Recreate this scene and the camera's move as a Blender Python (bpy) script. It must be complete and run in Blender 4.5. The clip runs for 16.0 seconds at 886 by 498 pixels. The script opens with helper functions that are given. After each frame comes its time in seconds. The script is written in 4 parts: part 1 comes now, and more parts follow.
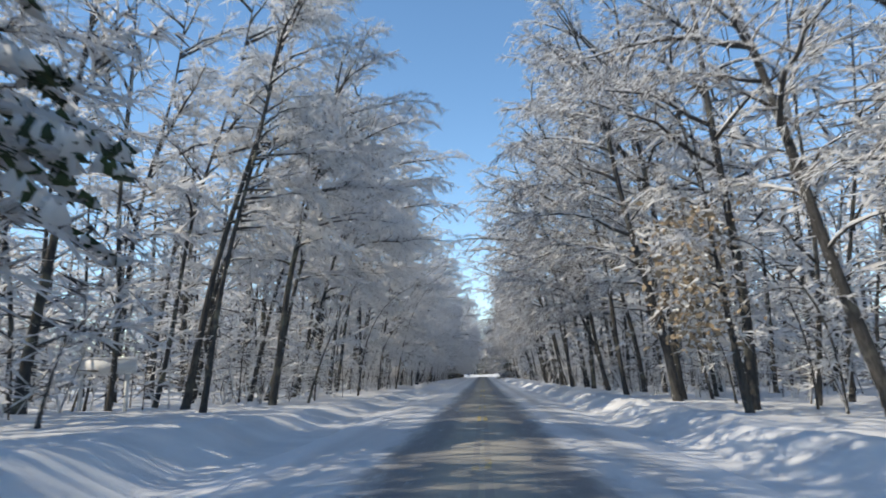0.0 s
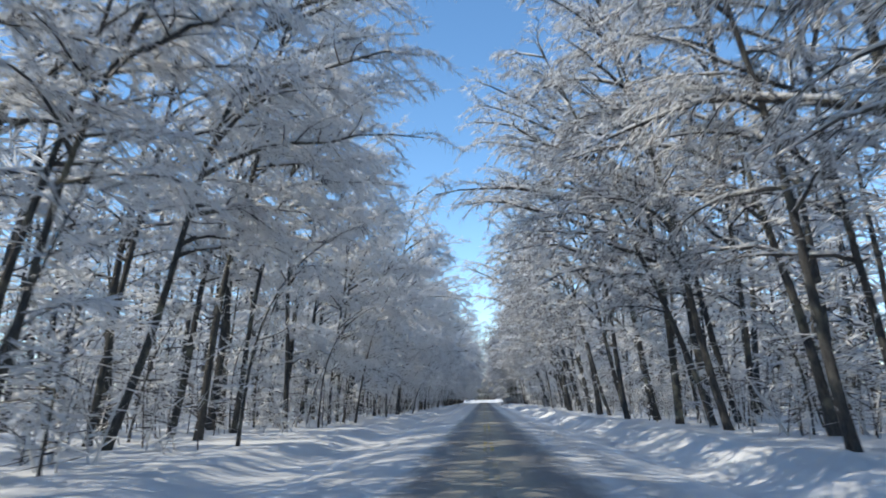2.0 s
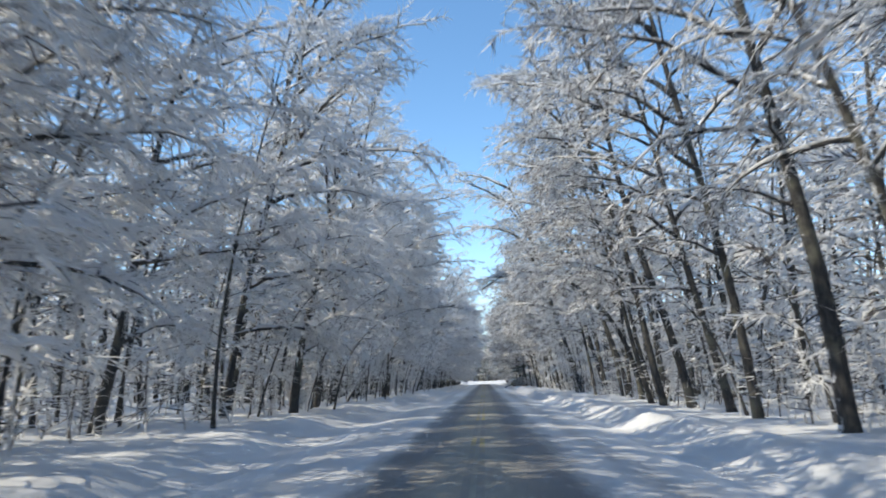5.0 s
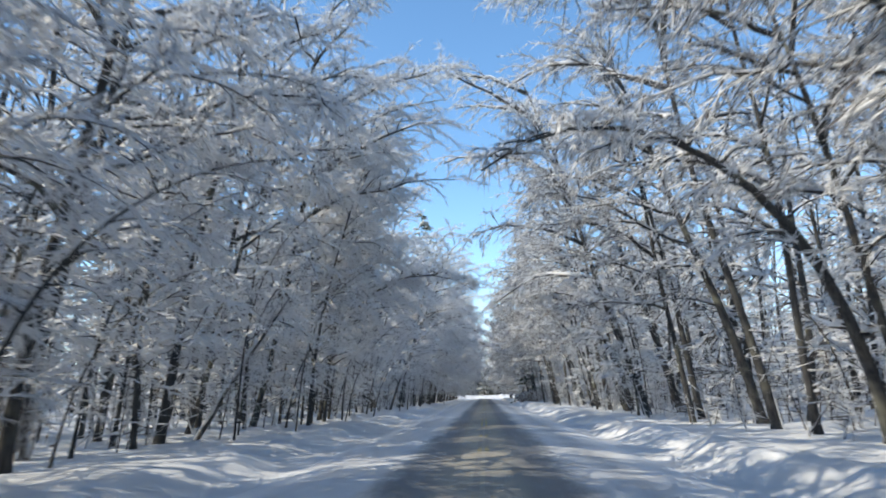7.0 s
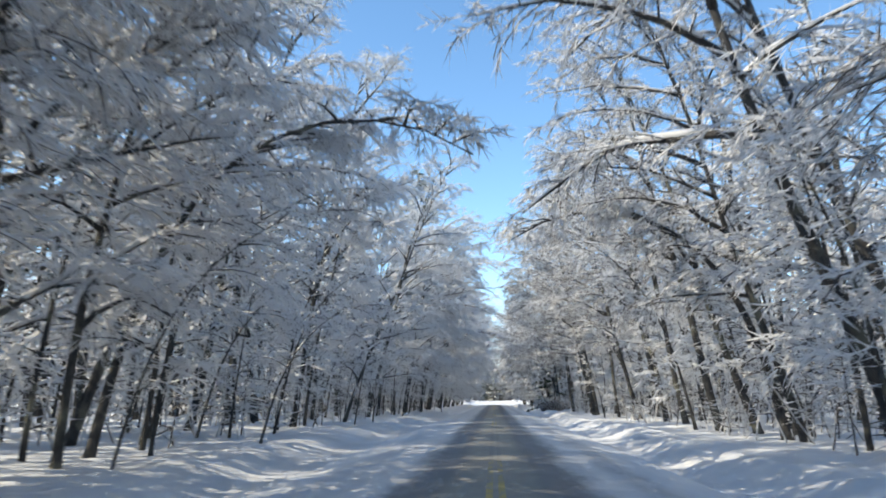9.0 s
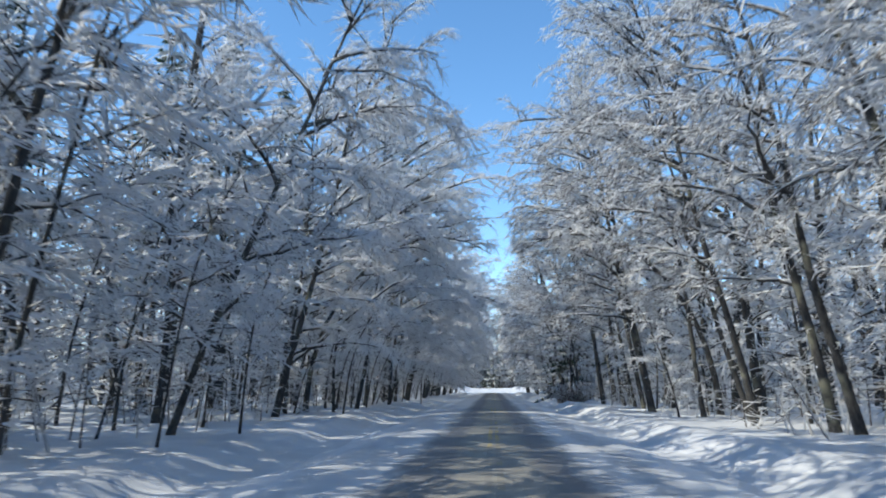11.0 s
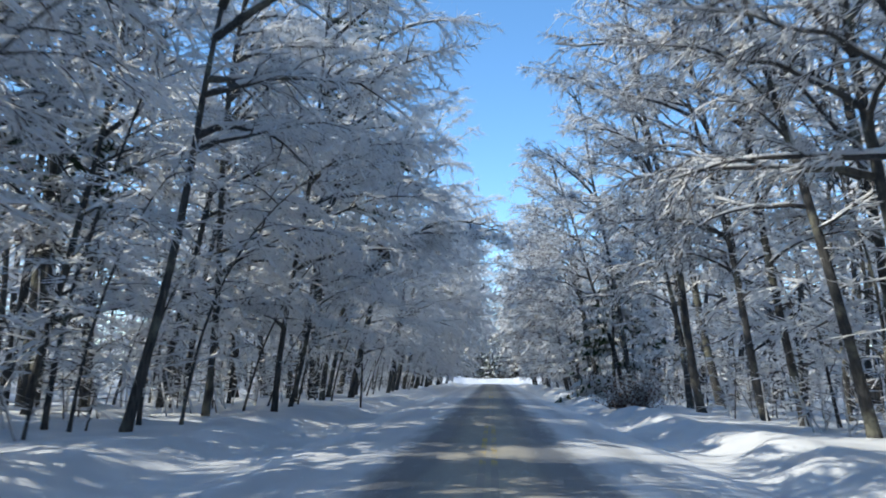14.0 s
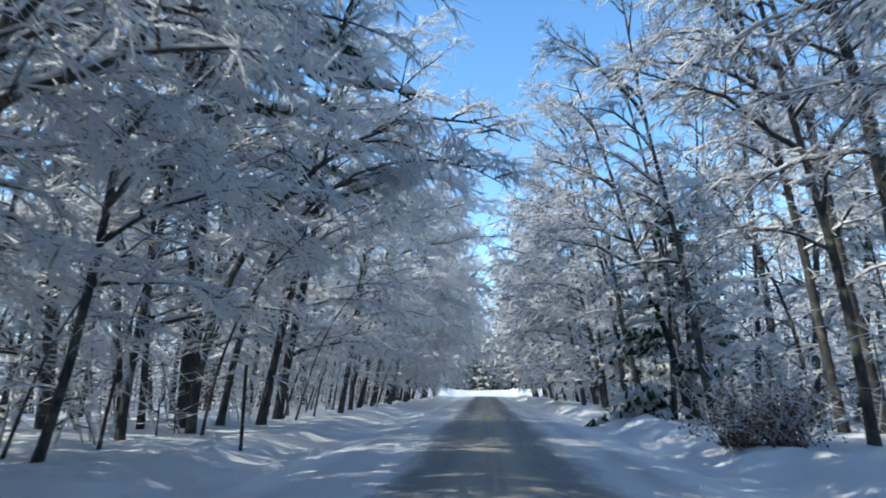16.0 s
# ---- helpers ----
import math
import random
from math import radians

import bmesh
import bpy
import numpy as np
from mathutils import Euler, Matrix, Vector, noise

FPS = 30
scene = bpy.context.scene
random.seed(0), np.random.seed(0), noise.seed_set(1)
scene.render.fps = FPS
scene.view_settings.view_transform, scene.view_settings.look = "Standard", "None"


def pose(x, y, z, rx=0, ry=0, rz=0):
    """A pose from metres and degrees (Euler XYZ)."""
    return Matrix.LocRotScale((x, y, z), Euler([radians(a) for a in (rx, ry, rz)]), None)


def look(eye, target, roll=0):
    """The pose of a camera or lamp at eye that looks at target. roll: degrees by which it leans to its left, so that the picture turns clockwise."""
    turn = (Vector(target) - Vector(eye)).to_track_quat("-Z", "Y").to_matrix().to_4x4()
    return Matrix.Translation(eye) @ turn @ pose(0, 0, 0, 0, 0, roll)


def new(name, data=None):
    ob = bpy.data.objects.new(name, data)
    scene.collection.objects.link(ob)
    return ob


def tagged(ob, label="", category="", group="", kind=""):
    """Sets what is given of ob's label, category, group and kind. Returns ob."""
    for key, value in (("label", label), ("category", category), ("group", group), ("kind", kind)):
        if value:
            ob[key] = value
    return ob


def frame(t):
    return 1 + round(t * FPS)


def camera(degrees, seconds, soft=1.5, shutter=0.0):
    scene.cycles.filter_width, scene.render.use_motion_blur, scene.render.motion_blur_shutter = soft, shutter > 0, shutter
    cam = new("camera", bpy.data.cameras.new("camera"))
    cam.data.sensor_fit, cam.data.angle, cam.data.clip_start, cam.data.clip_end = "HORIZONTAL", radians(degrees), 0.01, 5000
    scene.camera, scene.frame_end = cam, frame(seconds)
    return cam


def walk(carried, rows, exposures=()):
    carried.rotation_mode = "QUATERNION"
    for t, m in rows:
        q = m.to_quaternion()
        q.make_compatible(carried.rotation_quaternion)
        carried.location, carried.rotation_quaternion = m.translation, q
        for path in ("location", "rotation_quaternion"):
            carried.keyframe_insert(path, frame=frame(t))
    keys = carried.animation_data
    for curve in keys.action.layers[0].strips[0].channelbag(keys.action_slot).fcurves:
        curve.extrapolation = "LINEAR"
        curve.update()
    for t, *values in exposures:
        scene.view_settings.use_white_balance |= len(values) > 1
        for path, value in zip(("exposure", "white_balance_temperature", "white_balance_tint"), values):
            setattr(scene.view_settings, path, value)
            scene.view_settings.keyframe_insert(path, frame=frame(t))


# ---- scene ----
cam = camera(63.3, 16.0, soft=1.85, shutter=0.3)

PATH = [
    # seconds, x, y, z, tilt, lean, turn
    (0.0, 0.05, 0.00, 1.40, 99.85, 0.64, 3.13),
    (0.5, 0.05, 5.34, 1.40, 99.83, -0.14, 3.34),
    (1.0, -0.00, 10.76, 1.40, 100.97, -0.06, 3.58),
    (1.5, -0.06, 16.14, 1.40, 101.29, 0.51, 3.75),
    (2.0, -0.08, 21.53, 1.40, 101.83, 1.06, 3.19),
    (2.5, -0.11, 27.00, 1.40, 101.04, 0.14, 2.85),
    (3.0, -0.10, 32.64, 1.40, 100.76, 0.31, 3.66),
    (3.5, -0.00, 38.50, 1.40, 100.72, 1.14, 2.74),
    (4.0, 0.19, 44.44, 1.40, 100.31, 1.04, 3.22),
    (6.5, 0.18, 74.94, 1.40, 101.03, 0.90, 3.31),
    (7.0, 0.08, 80.88, 1.40, 101.44, 0.84, 3.27),
    (7.5, -0.03, 86.77, 1.40, 101.77, 0.87, 3.61),
    (8.0, -0.06, 92.53, 1.40, 102.25, -0.21, 4.17),
    (8.5, -0.08, 98.25, 1.40, 102.08, 0.17, 4.01),
    (9.0, -0.00, 103.71, 1.40, 101.79, -0.10, 3.97),
    (11.5, -0.00, 129.24, 1.40, 100.74, -0.22, 3.92),
    (12.0, 0.01, 133.72, 1.40, 100.75, -0.50, 4.25),
    (12.5, 0.03, 137.90, 1.40, 100.79, 0.05, 3.75),
    (13.0, 0.04, 141.89, 1.40, 100.11, -0.19, 4.22),
    (13.5, 0.07, 145.77, 1.40, 100.32, -0.66, 3.84),
    (14.0, 0.06, 149.53, 1.40, 99.98, -0.88, 3.84),
    (14.5, 0.06, 153.19, 1.40, 100.90, 0.16, 4.25),
    (15.0, 0.00, 156.94, 1.40, 100.77, 0.26, 3.91),
    (15.5, -0.11, 160.65, 1.40, 99.82, 0.17, 3.08),
    (16.0, -0.14, 164.32, 1.40, 100.90, -0.32, 3.23),
]
walk(cam, [(t, pose(*p)) for t, *p in PATH], [(0.0, 0.24, 8100, 8), (1.0, 0.32, 7600, 6), (2.8, 0.38, 7350, 6), (4.2, 0.50, 7850, 6), (6.5, 0.52, 7700, 6), (9.2, 0.72, 8050, 6), (11.3, 0.38, 6950, 4), (13.5, 0.54, 6950, 4), (16.0, 0.68, 6900, 3)])

# ---- world, sun, exposure ----
SUN_EL = radians(39)
SUN_DIR = Vector((-0.94 * math.cos(SUN_EL), -0.34 * math.cos(SUN_EL), math.sin(SUN_EL)))
world = bpy.data.worlds.new("winter_sky")
scene.world = world
world.use_nodes = True
wt = world.node_tree
wt.nodes.clear()
sky = wt.nodes.new("ShaderNodeTexSky")
sky.sky_type, sky.sun_disc = "NISHITA", False
sky.sun_elevation, sky.sun_rotation = SUN_EL, math.atan2(SUN_DIR.x, SUN_DIR.y)
sky.altitude, sky.air_density, sky.dust_density, sky.ozone_density = 1800, 1.0, 0.0, 3.0
bg = wt.nodes.new("ShaderNodeBackground")
bg.inputs["Strength"].default_value = 0.235
wo = wt.nodes.new("ShaderNodeOutputWorld")
deep = wt.nodes.new("ShaderNodeHueSaturation")
deep.inputs["Saturation"].default_value = 1.16
wt.links.new(sky.outputs[0], deep.inputs["Color"])
wt.links.new(deep.outputs[0], bg.inputs[0])
wt.links.new(bg.outputs[0], wo.inputs[0])

sun_data = bpy.data.lights.new("sun", "SUN")
sun_data.energy, sun_data.angle, sun_data.color = 3.35, radians(0.4), (1.0, 0.98, 0.95)
sun = new("sun", sun_data)
sun.matrix_world = look(SUN_DIR * 200, (0, 0, 0))


# ---- materials ----
class Mat:
    """A small writer of node materials."""

    def __init__(self, name, rough=0.8, spec=0.3):
        self.m = bpy.data.materials.new(name)
        self.m.use_nodes = True
        self.t = self.m.node_tree
        self.b = self.t.nodes["Principled BSDF"]
        self.b.inputs["Roughness"].default_value = rough
        self.b.inputs["Specular IOR Level"].default_value = spec
        self.co = self.t.nodes.new("ShaderNodeTexCoord")

    def put(self, node, key, value):
        if isinstance(value, bpy.types.NodeSocket):
            self.t.links.new(value, node.inputs[key])
        elif value is not None:
            node.inputs[key].default_value = value

    def noise(self, scale, detail=4, rough=0.6, coords=None, stretch=None):
        v = coords or self.co.outputs["Object"]
        if stretch:
            mp = self.t.nodes.new("ShaderNodeMapping")
            mp.inputs["Scale"].default_value = stretch
            self.t.links.new(v, mp.inputs["Vector"])
            v = mp.outputs[0]
        n = self.t.nodes.new("ShaderNodeTexNoise")
        n.inputs["Scale"].default_value, n.inputs["Detail"].default_value, n.inputs["Roughness"].default_value = scale, detail, rough
        self.t.links.new(v, n.inputs["Vector"])
        return n.outputs["Fac"]

    def ramp(self, fac, lo, hi, a=0.0, b=1.0):
        r = self.t.nodes.new("ShaderNodeMapRange")
        r.interpolation_type = "SMOOTHSTEP"
        for k, v in ((0, fac), (1, lo), (2, hi), (3, a), (4, b)):
            self.put(r, k, v)
        return r.outputs[0]

    def math(self, op, a, b=0.0):
        n = self.t.nodes.new("ShaderNodeMath")
        n.operation = op
        self.put(n, 0, a), self.put(n, 1, b)
        return n.outputs[0]

    def mix(self, fac, a, b):
        n = self.t.nodes.new("ShaderNodeMix")
        n.data_type = "RGBA"
        self.put(n, "Factor", fac)
        for sock, v in ((n.inputs[6], a), (n.inputs[7], b)):
            if isinstance(v, bpy.types.NodeSocket):
                self.t.links.new(v, sock)
            else:
                sock.default_value = (*v, 1)
        return n.outputs[2]

    def xyz(self, socket):
        n = self.t.nodes.new("ShaderNodeSeparateXYZ")
        self.t.links.new(socket, n.inputs[0])
        return n.outputs

    def normal(self):
        g = self.t.nodes.new("ShaderNodeNewGeometry")
        return self.xyz(g.outputs["True Normal"])

    def place(self):
        g = self.t.nodes.new("ShaderNodeNewGeometry")
        return g.outputs["Position"]

    def island(self):
        g = self.t.nodes.new("ShaderNodeNewGeometry")
        return g.outputs["Random Per Island"]

    def chance(self):
        o = self.t.nodes.new("ShaderNodeObjectInfo")
        return o.outputs["Random"]

    def color(self, c):
        self.put(self.b, "Base Color", c if isinstance(c, bpy.types.NodeSocket) else (*c, 1))
        return self

    def bump(self, height, strength=0.5, distance=0.02):
        n = self.t.nodes.new("ShaderNodeBump")
        n.inputs["Strength"].default_value, n.inputs["Distance"].default_value = strength, distance
        self.t.links.new(height, n.inputs["Height"])
        self.t.links.new(n.outputs[0], self.b.inputs["Normal"])
        return self

    def let_through(self, tone, share):
        """Thin snow lets some light through."""
        thin = self.t.nodes.new("ShaderNodeBsdfTranslucent")
        self.t.links.new(tone, thin.inputs["Color"])
        both = self.t.nodes.new("ShaderNodeMixShader")
        both.inputs[0].default_value = share
        self.t.links.new(self.b.outputs[0], both.inputs[1])
        self.t.links.new(thin.outputs[0], both.inputs[2])
        self.t.links.new(both.outputs[0], self.t.nodes["Material Output"].inputs["Surface"])
        return self


def snow_material():
    m = Mat("fresh_snow", 0.75, 0.25)
    fine, broad = m.noise(9, 6, 0.7), m.noise(0.5, 3)
    m.color(m.mix(m.ramp(broad, 0.35, 0.7), (0.62, 0.63, 0.64), (0.73, 0.735, 0.74)))
    return m.bump(m.math("ADD", fine, m.math("MULTIPLY", broad, 2.0)), 0.6, 0.05).m


def clinging_snow_material():
    m = Mat("clinging_snow", 0.7, 0.25)
    tone = m.mix(m.noise(3, 3), (0.80, 0.805, 0.81), (0.90, 0.90, 0.90))
    m.color(tone)
    m.bump(m.noise(25, 4), 0.5, 0.02)
    return m.let_through(tone, 0.44).m


def bark_material(name, dark, pale, lichen, snow_amount):
    """Furrowed bark with lichen patches and wind-blown snow stuck to its weather side."""
    m = Mat(name, 0.9, 0.2)
    furrow = m.noise(9, 6, 0.65, None, (3.0, 3.0, 0.35))
    patch = m.noise(1.3, 4, 0.6, m.place())
    c = m.mix(m.ramp(furrow, 0.35, 0.65), dark, pale)
    c = m.mix(m.math("MULTIPLY", m.ramp(patch, 0.5, 0.68), m.math("ADD", 0.25, m.chance())), c, lichen)
    n = m.normal()
    weather = m.math("ADD", m.math("MULTIPLY", n[0], -0.55), m.math("MULTIPLY", n[1], 0.35))
    weather = m.math("ADD", weather, m.math("MULTIPLY", n[2], 1.1))
    stuck = m.math("ADD", weather, m.math("MULTIPLY", m.math("SUBTRACT", m.noise(2.2, 5, 0.7, m.place()), 0.5), 3.2))
    fac = m.ramp(stuck, snow_amount, snow_amount + 0.12)
    m.color(m.mix(fac, c, (0.82, 0.83, 0.85)))
    return m.bump(furrow, 0.8, 0.03).m


def snowy_twig_material():
    """Thin twigs under broken snow: white for most of their length, bare between."""
    m = Mat("snowy_twig", 0.75, 0.25)
    snow = m.mix(m.noise(3, 3), (0.84, 0.845, 0.85), (0.92, 0.92, 0.92))
    bark = m.mix(m.island(), (0.07, 0.067, 0.068), (0.19, 0.18, 0.175))
    tone = m.mix(m.ramp(m.noise(7.5, 4, 0.7), 0.28, 0.41), bark, snow)
    m.color(tone)
    return m.bump(m.noise(25, 4), 0.5, 0.02).let_through(tone, 0.5).m


def twig_material():
    m = Mat("twig_bark", 0.85, 0.2)
    m.color(m.mix(m.island(), (0.045, 0.042, 0.042), (0.13, 0.118, 0.115)))
    return m.m


def needle_material():
    m = Mat("pine_needles", 0.7, 0.3)
    m.color(m.mix(m.island(), (0.018, 0.035, 0.018), (0.05, 0.075, 0.03)))
    return m.m


def leaf_material(name, a, b):
    m = Mat(name, 0.75, 0.2)
    m.color(m.mix(m.island(), a, b))
    return m.m


def road_material():
    """Worn asphalt bared between the wheels, dark and wet at its margins, edged with packed snow."""
    m = Mat("snowy_asphalt", 0.75, 0.3)
    p = m.co.outputs["Object"]
    x = m.xyz(p)[0]
    wob = m.math("MULTIPLY", m.math("SUBTRACT", m.noise(0.9, 5, 0.65, p, (1, 0.22, 1)), 0.5), 0.62)
    xx = m.math("ADD", x, wob)
    ax = m.math("ABSOLUTE", xx)
    grit = m.noise(60, 4, 0.7, p)
    mottled = m.noise(2.5, 6, 0.7, p, (1, 0.3, 1))
    patches = m.noise(0.35, 4, 0.6, p, (1.5, 0.5, 1))
    tar = m.mix(grit, (0.18, 0.175, 0.165), (0.32, 0.305, 0.28))
    crown = m.math("MULTIPLY", m.ramp(ax, 0.85, 0.35), m.ramp(mottled, 0.25, 0.75, 0.3, 0.9))
    tar = m.mix(crown, tar, (0.38, 0.35, 0.29))
    wet = m.math("MULTIPLY", m.ramp(ax, 0.62, 1.02), m.ramp(patches, 0.3, 0.6, 0.55, 1.0))
    tar = m.mix(wet, tar, m.mix(grit, (0.09, 0.094, 0.102), (0.18, 0.184, 0.192)))
    packed = m.mix(m.noise(1.2, 6, 0.7, p, (1, 0.25, 1)), (0.48, 0.485, 0.49), (0.74, 0.745, 0.75))
    edge = m.ramp(m.math("ADD", ax, m.math("MULTIPLY", m.math("SUBTRACT", mottled, 0.5), 0.9)), 1.15, 1.85)
    rut = m.math("MULTIPLY", m.ramp(m.math("ABSOLUTE", m.math("SUBTRACT", m.math("ABSOLUTE", m.math("ADD", xx, 0.3)), 2.75)), 0.45, 0.1), m.ramp(mottled, 0.35, 0.7, 0.1, 0.6))
    col = m.mix(edge, tar, packed)
    col = m.mix(rut, col, (0.30, 0.295, 0.29))
    dust = m.math("MULTIPLY", m.ramp(m.noise(5, 6, 0.75, p, (1, 0.18, 1)), 0.55, 0.76), m.ramp(patches, 0.35, 0.65, 0.5, 0.15))
    col = m.mix(dust, col, (0.70, 0.71, 0.73))
    # ploughed snow thickens towards the verge
    col = m.mix(m.ramp(m.math("ADD", ax, m.math("MULTIPLY", mottled, 0.8)), 2.9, 3.9), col, (0.74, 0.75, 0.76))
    m.color(col)
    m.put(m.b, "Roughness", m.ramp(wet, 0.0, 1.0, 0.8, 0.5))
    return m.bump(m.math("ADD", m.math("MULTIPLY", grit, 0.3), mottled), 0.5, 0.03).m


def line_material():
    m = Mat("worn_yellow_paint", 0.7, 0.3)
    p = m.co.outputs["Object"]
    wear = m.ramp(m.noise(3, 6, 0.75, p, (1, 0.3, 1)), 0.36, 0.60)
    gone = m.ramp(m.noise(0.10, 3, 0.6, p), 0.40, 0.52)
    m.color(m.mix(m.math("MAXIMUM", wear, gone), (0.56, 0.40, 0.09), (0.275, 0.26, 0.23)))
    return m.m


def wood_material(name, a, b):
    m = Mat(name, 0.8, 0.25)
    g = m.noise(6, 5, 0.6, None, (0.4, 3, 3))
    m.color(m.mix(g, a, b))
    return m.bump(g, 0.4, 0.01).m


SNOW, CLING = snow_material(), clinging_snow_material()
BARK = bark_material("maple_bark", (0.034, 0.034, 0.036), (0.085, 0.083, 0.081), (0.16, 0.158, 0.125), 0.74)
BARK_SNOWY = bark_material("snow_plastered_bark", (0.040, 0.039, 0.039), (0.095, 0.091, 0.089), (0.17, 0.168, 0.14), 0.40)
TWIG, NEEDLE, RIME = twig_material(), needle_material(), snowy_twig_material()
OAK_LEAF = leaf_material("withered_oak_leaf", (0.22, 0.165, 0.11), (0.40, 0.32, 0.23))
DARK_LEAF = leaf_material("dark_withered_leaf", (0.10, 0.055, 0.04), (0.22, 0.125, 0.085))
ROAD, LINE = road_material(), line_material()
BOARD = wood_material("weathered_board", (0.62, 0.63, 0.63), (0.74, 0.75, 0.75))
POST = wood_material("dark_post", (0.02, 0.02, 0.022), (0.05, 0.045, 0.045))


# ---- mesh building ----
class Shape:
    """Gathers triangles and quads with a material slot each, and makes one mesh of them."""

    def __init__(self, *mats):
        self.mats, self.v, self.f3, self.m3, self.count = mats, [], [], [], 0

    def add(self, verts, tris, slots):
        self.v.append(verts)
        self.f3.append(tris + self.count)
        self.m3.append(slots)
        self.count += len(verts)

    def twigs(self, a, b, ra, top=0, under=1, hump=1.5, rime=0.8, closed=True):
        """Tapered three-sided twigs from a to b: two snowy upper faces and a bare or rimed lower one."""
        a, b, ra = np.asarray(a, float), np.asarray(b, float), np.asarray(ra, float)[:, None]
        d = b - a
        d = d / np.maximum(np.linalg.norm(d, axis=1, keepdims=True), 1e-6)
        s = np.cross(d, np.array([0.013, 0.021, 1.0]))
        s = s / np.maximum(np.linalg.norm(s, axis=1, keepdims=True), 1e-6)
        u = np.cross(s, d)
        n = len(a)
        verts = np.stack([a + s * ra - u * ra * 0.6, a - s * ra - u * ra * 0.6, a + u * ra * hump, b], 1).reshape(-1, 3)
        base = np.arange(n)[:, None] * 4
        faces = [base + [0, 2, 3], base + [2, 1, 3]] + ([base + [1, 0, 3]] if closed else [])
        tris = np.concatenate(faces, 1).reshape(-1, 3)
        slots = np.tile([top, top, under] if closed else [top, under], n)
        rimed = np.repeat(np.arange(n) * 0.618 % 1 < rime, len(faces))
        self.add(verts, tris, np.where(rimed, top, slots))

    def rods(self, a, b, ra, rb, top=0, under=1, hump=1.5):
        """Three-sided branch pieces from a to b, snow above and bark below."""
        a, b = np.asarray(a, float), np.asarray(b, float)
        ra, rb = np.asarray(ra, float)[:, None], np.asarray(rb, float)[:, None]
        d = b - a
        d = d / np.maximum(np.linalg.norm(d, axis=1, keepdims=True), 1e-6)
        s = np.cross(d, np.array([0.013, 0.021, 1.0]))
        s = s / np.maximum(np.linalg.norm(s, axis=1, keepdims=True), 1e-6)
        u = np.cross(s, d)
        n = len(a)
        verts = np.stack([a + s * ra - u * ra * 0.7, a - s * ra - u * ra * 0.7, a + u * ra * hump,
                          b + s * rb - u * rb * 0.7, b - s * rb - u * rb * 0.7, b + u * rb * hump], 1).reshape(-1, 3)
        base = np.arange(n)[:, None] * 6
        tris = np.concatenate([base + t for t in ([0, 2, 5], [0, 5, 3], [2, 1, 4], [2, 4, 5], [1, 0, 3], [1, 3, 4])], 1).reshape(-1, 3)
        self.add(verts, tris, np.tile([top, top, top, top, under, under], n))

    def tube(self, pts, radii, sides=6, slot=0, flat=1.0, rough=0.0, rng=None, cap=True):
        """A closed tube along a line of points."""
        pts, radii = np.asarray(pts, float), np.asarray(radii, float)
        n = len(pts)
        d = np.gradient(pts, axis=0)
        d /= np.maximum(np.linalg.norm(d, axis=1, keepdims=True), 1e-6)
        ref = np.array([0.0, 1.0, 0.02]) if abs(d[:, 2]).mean() > 0.7 else np.array([0.0, 0.02, 1.0])
        s = np.cross(d, ref)
        s /= np.maximum(np.linalg.norm(s, axis=1, keepdims=True), 1e-6)
        u = np.cross(s, d)
        ang = np.linspace(0, 2 * np.pi, sides, endpoint=False)
        r = radii[:, None] * (1 + (rng.uniform(-rough, rough, (n, sides)) if rough else 0))
        ring = pts[:, None] + s[:, None] * (np.cos(ang) * r)[..., None] + u[:, None] * (np.sin(ang) * r * flat)[..., None]
        verts = np.concatenate([ring.reshape(-1, 3), pts[:1], pts[-1:] + d[-1:] * radii[-1]])
        tris = []
        for i in range(n - 1):
            for j in range(sides):
                a, b = i * sides + j, i * sides + (j + 1) % sides
                tris += [(a, b, b + sides), (a, b + sides, a + sides)]
        if cap:
            for j in range(sides):
                tris += [((j + 1) % sides, j, n * sides), ((n - 1) * sides + j, (n - 1) * sides + (j + 1) % sides, n * sides + 1)]
        self.add(verts, np.array(tris), np.full(len(tris), slot))

    def box(self, lo, hi, slot=0, bevel=0.02):
        """A box with chamfered edges."""
        bm = bmesh.new()
        bmesh.ops.create_cube(bm, size=1)
        lo, hi = np.array(lo, float), np.array(hi, float)
        for v in bm.verts:
            v.co = Vector((lo + hi) / 2 + np.array(v.co) * (hi - lo))
        bmesh.ops.bevel(bm, geom=bm.edges[:], offset=bevel, segments=2, affect="EDGES")
        bmesh.ops.triangulate(bm, faces=bm.faces[:])
        bm.verts.index_update()
        self.add(np.array([v.co for v in bm.verts]), np.array([[v.index for v in f.verts] for f in bm.faces]), np.full(len(bm.faces), slot))
        bm.free()

    def mesh(self, name, smooth=False):
        v, f, s = np.concatenate(self.v), np.concatenate(self.f3), np.concatenate(self.m3)
        me = bpy.data.meshes.new(name)
        me.vertices.add(len(v))
        me.vertices.foreach_set("co", v.astype(np.float32).ravel())
        me.loops.add(f.size)
        me.loops.foreach_set("vertex_index", f.astype(np.int32).ravel())
        me.polygons.add(len(f))
        me.polygons.foreach_set("loop_start", np.arange(0, f.size, 3, dtype=np.int32))
        for m in self.mats:
            me.materials.append(m)
        me.polygons.foreach_set("material_index", s.astype(np.int32))
        if smooth:
            me.polygons.foreach_set("use_smooth", np.ones(len(f), bool))
        me.update(calc_edges=True)
        return me


def child(name, mesh, parent, label=""):
    ob = new(name, mesh)
    ob.parent = parent
    return tagged(ob, label)


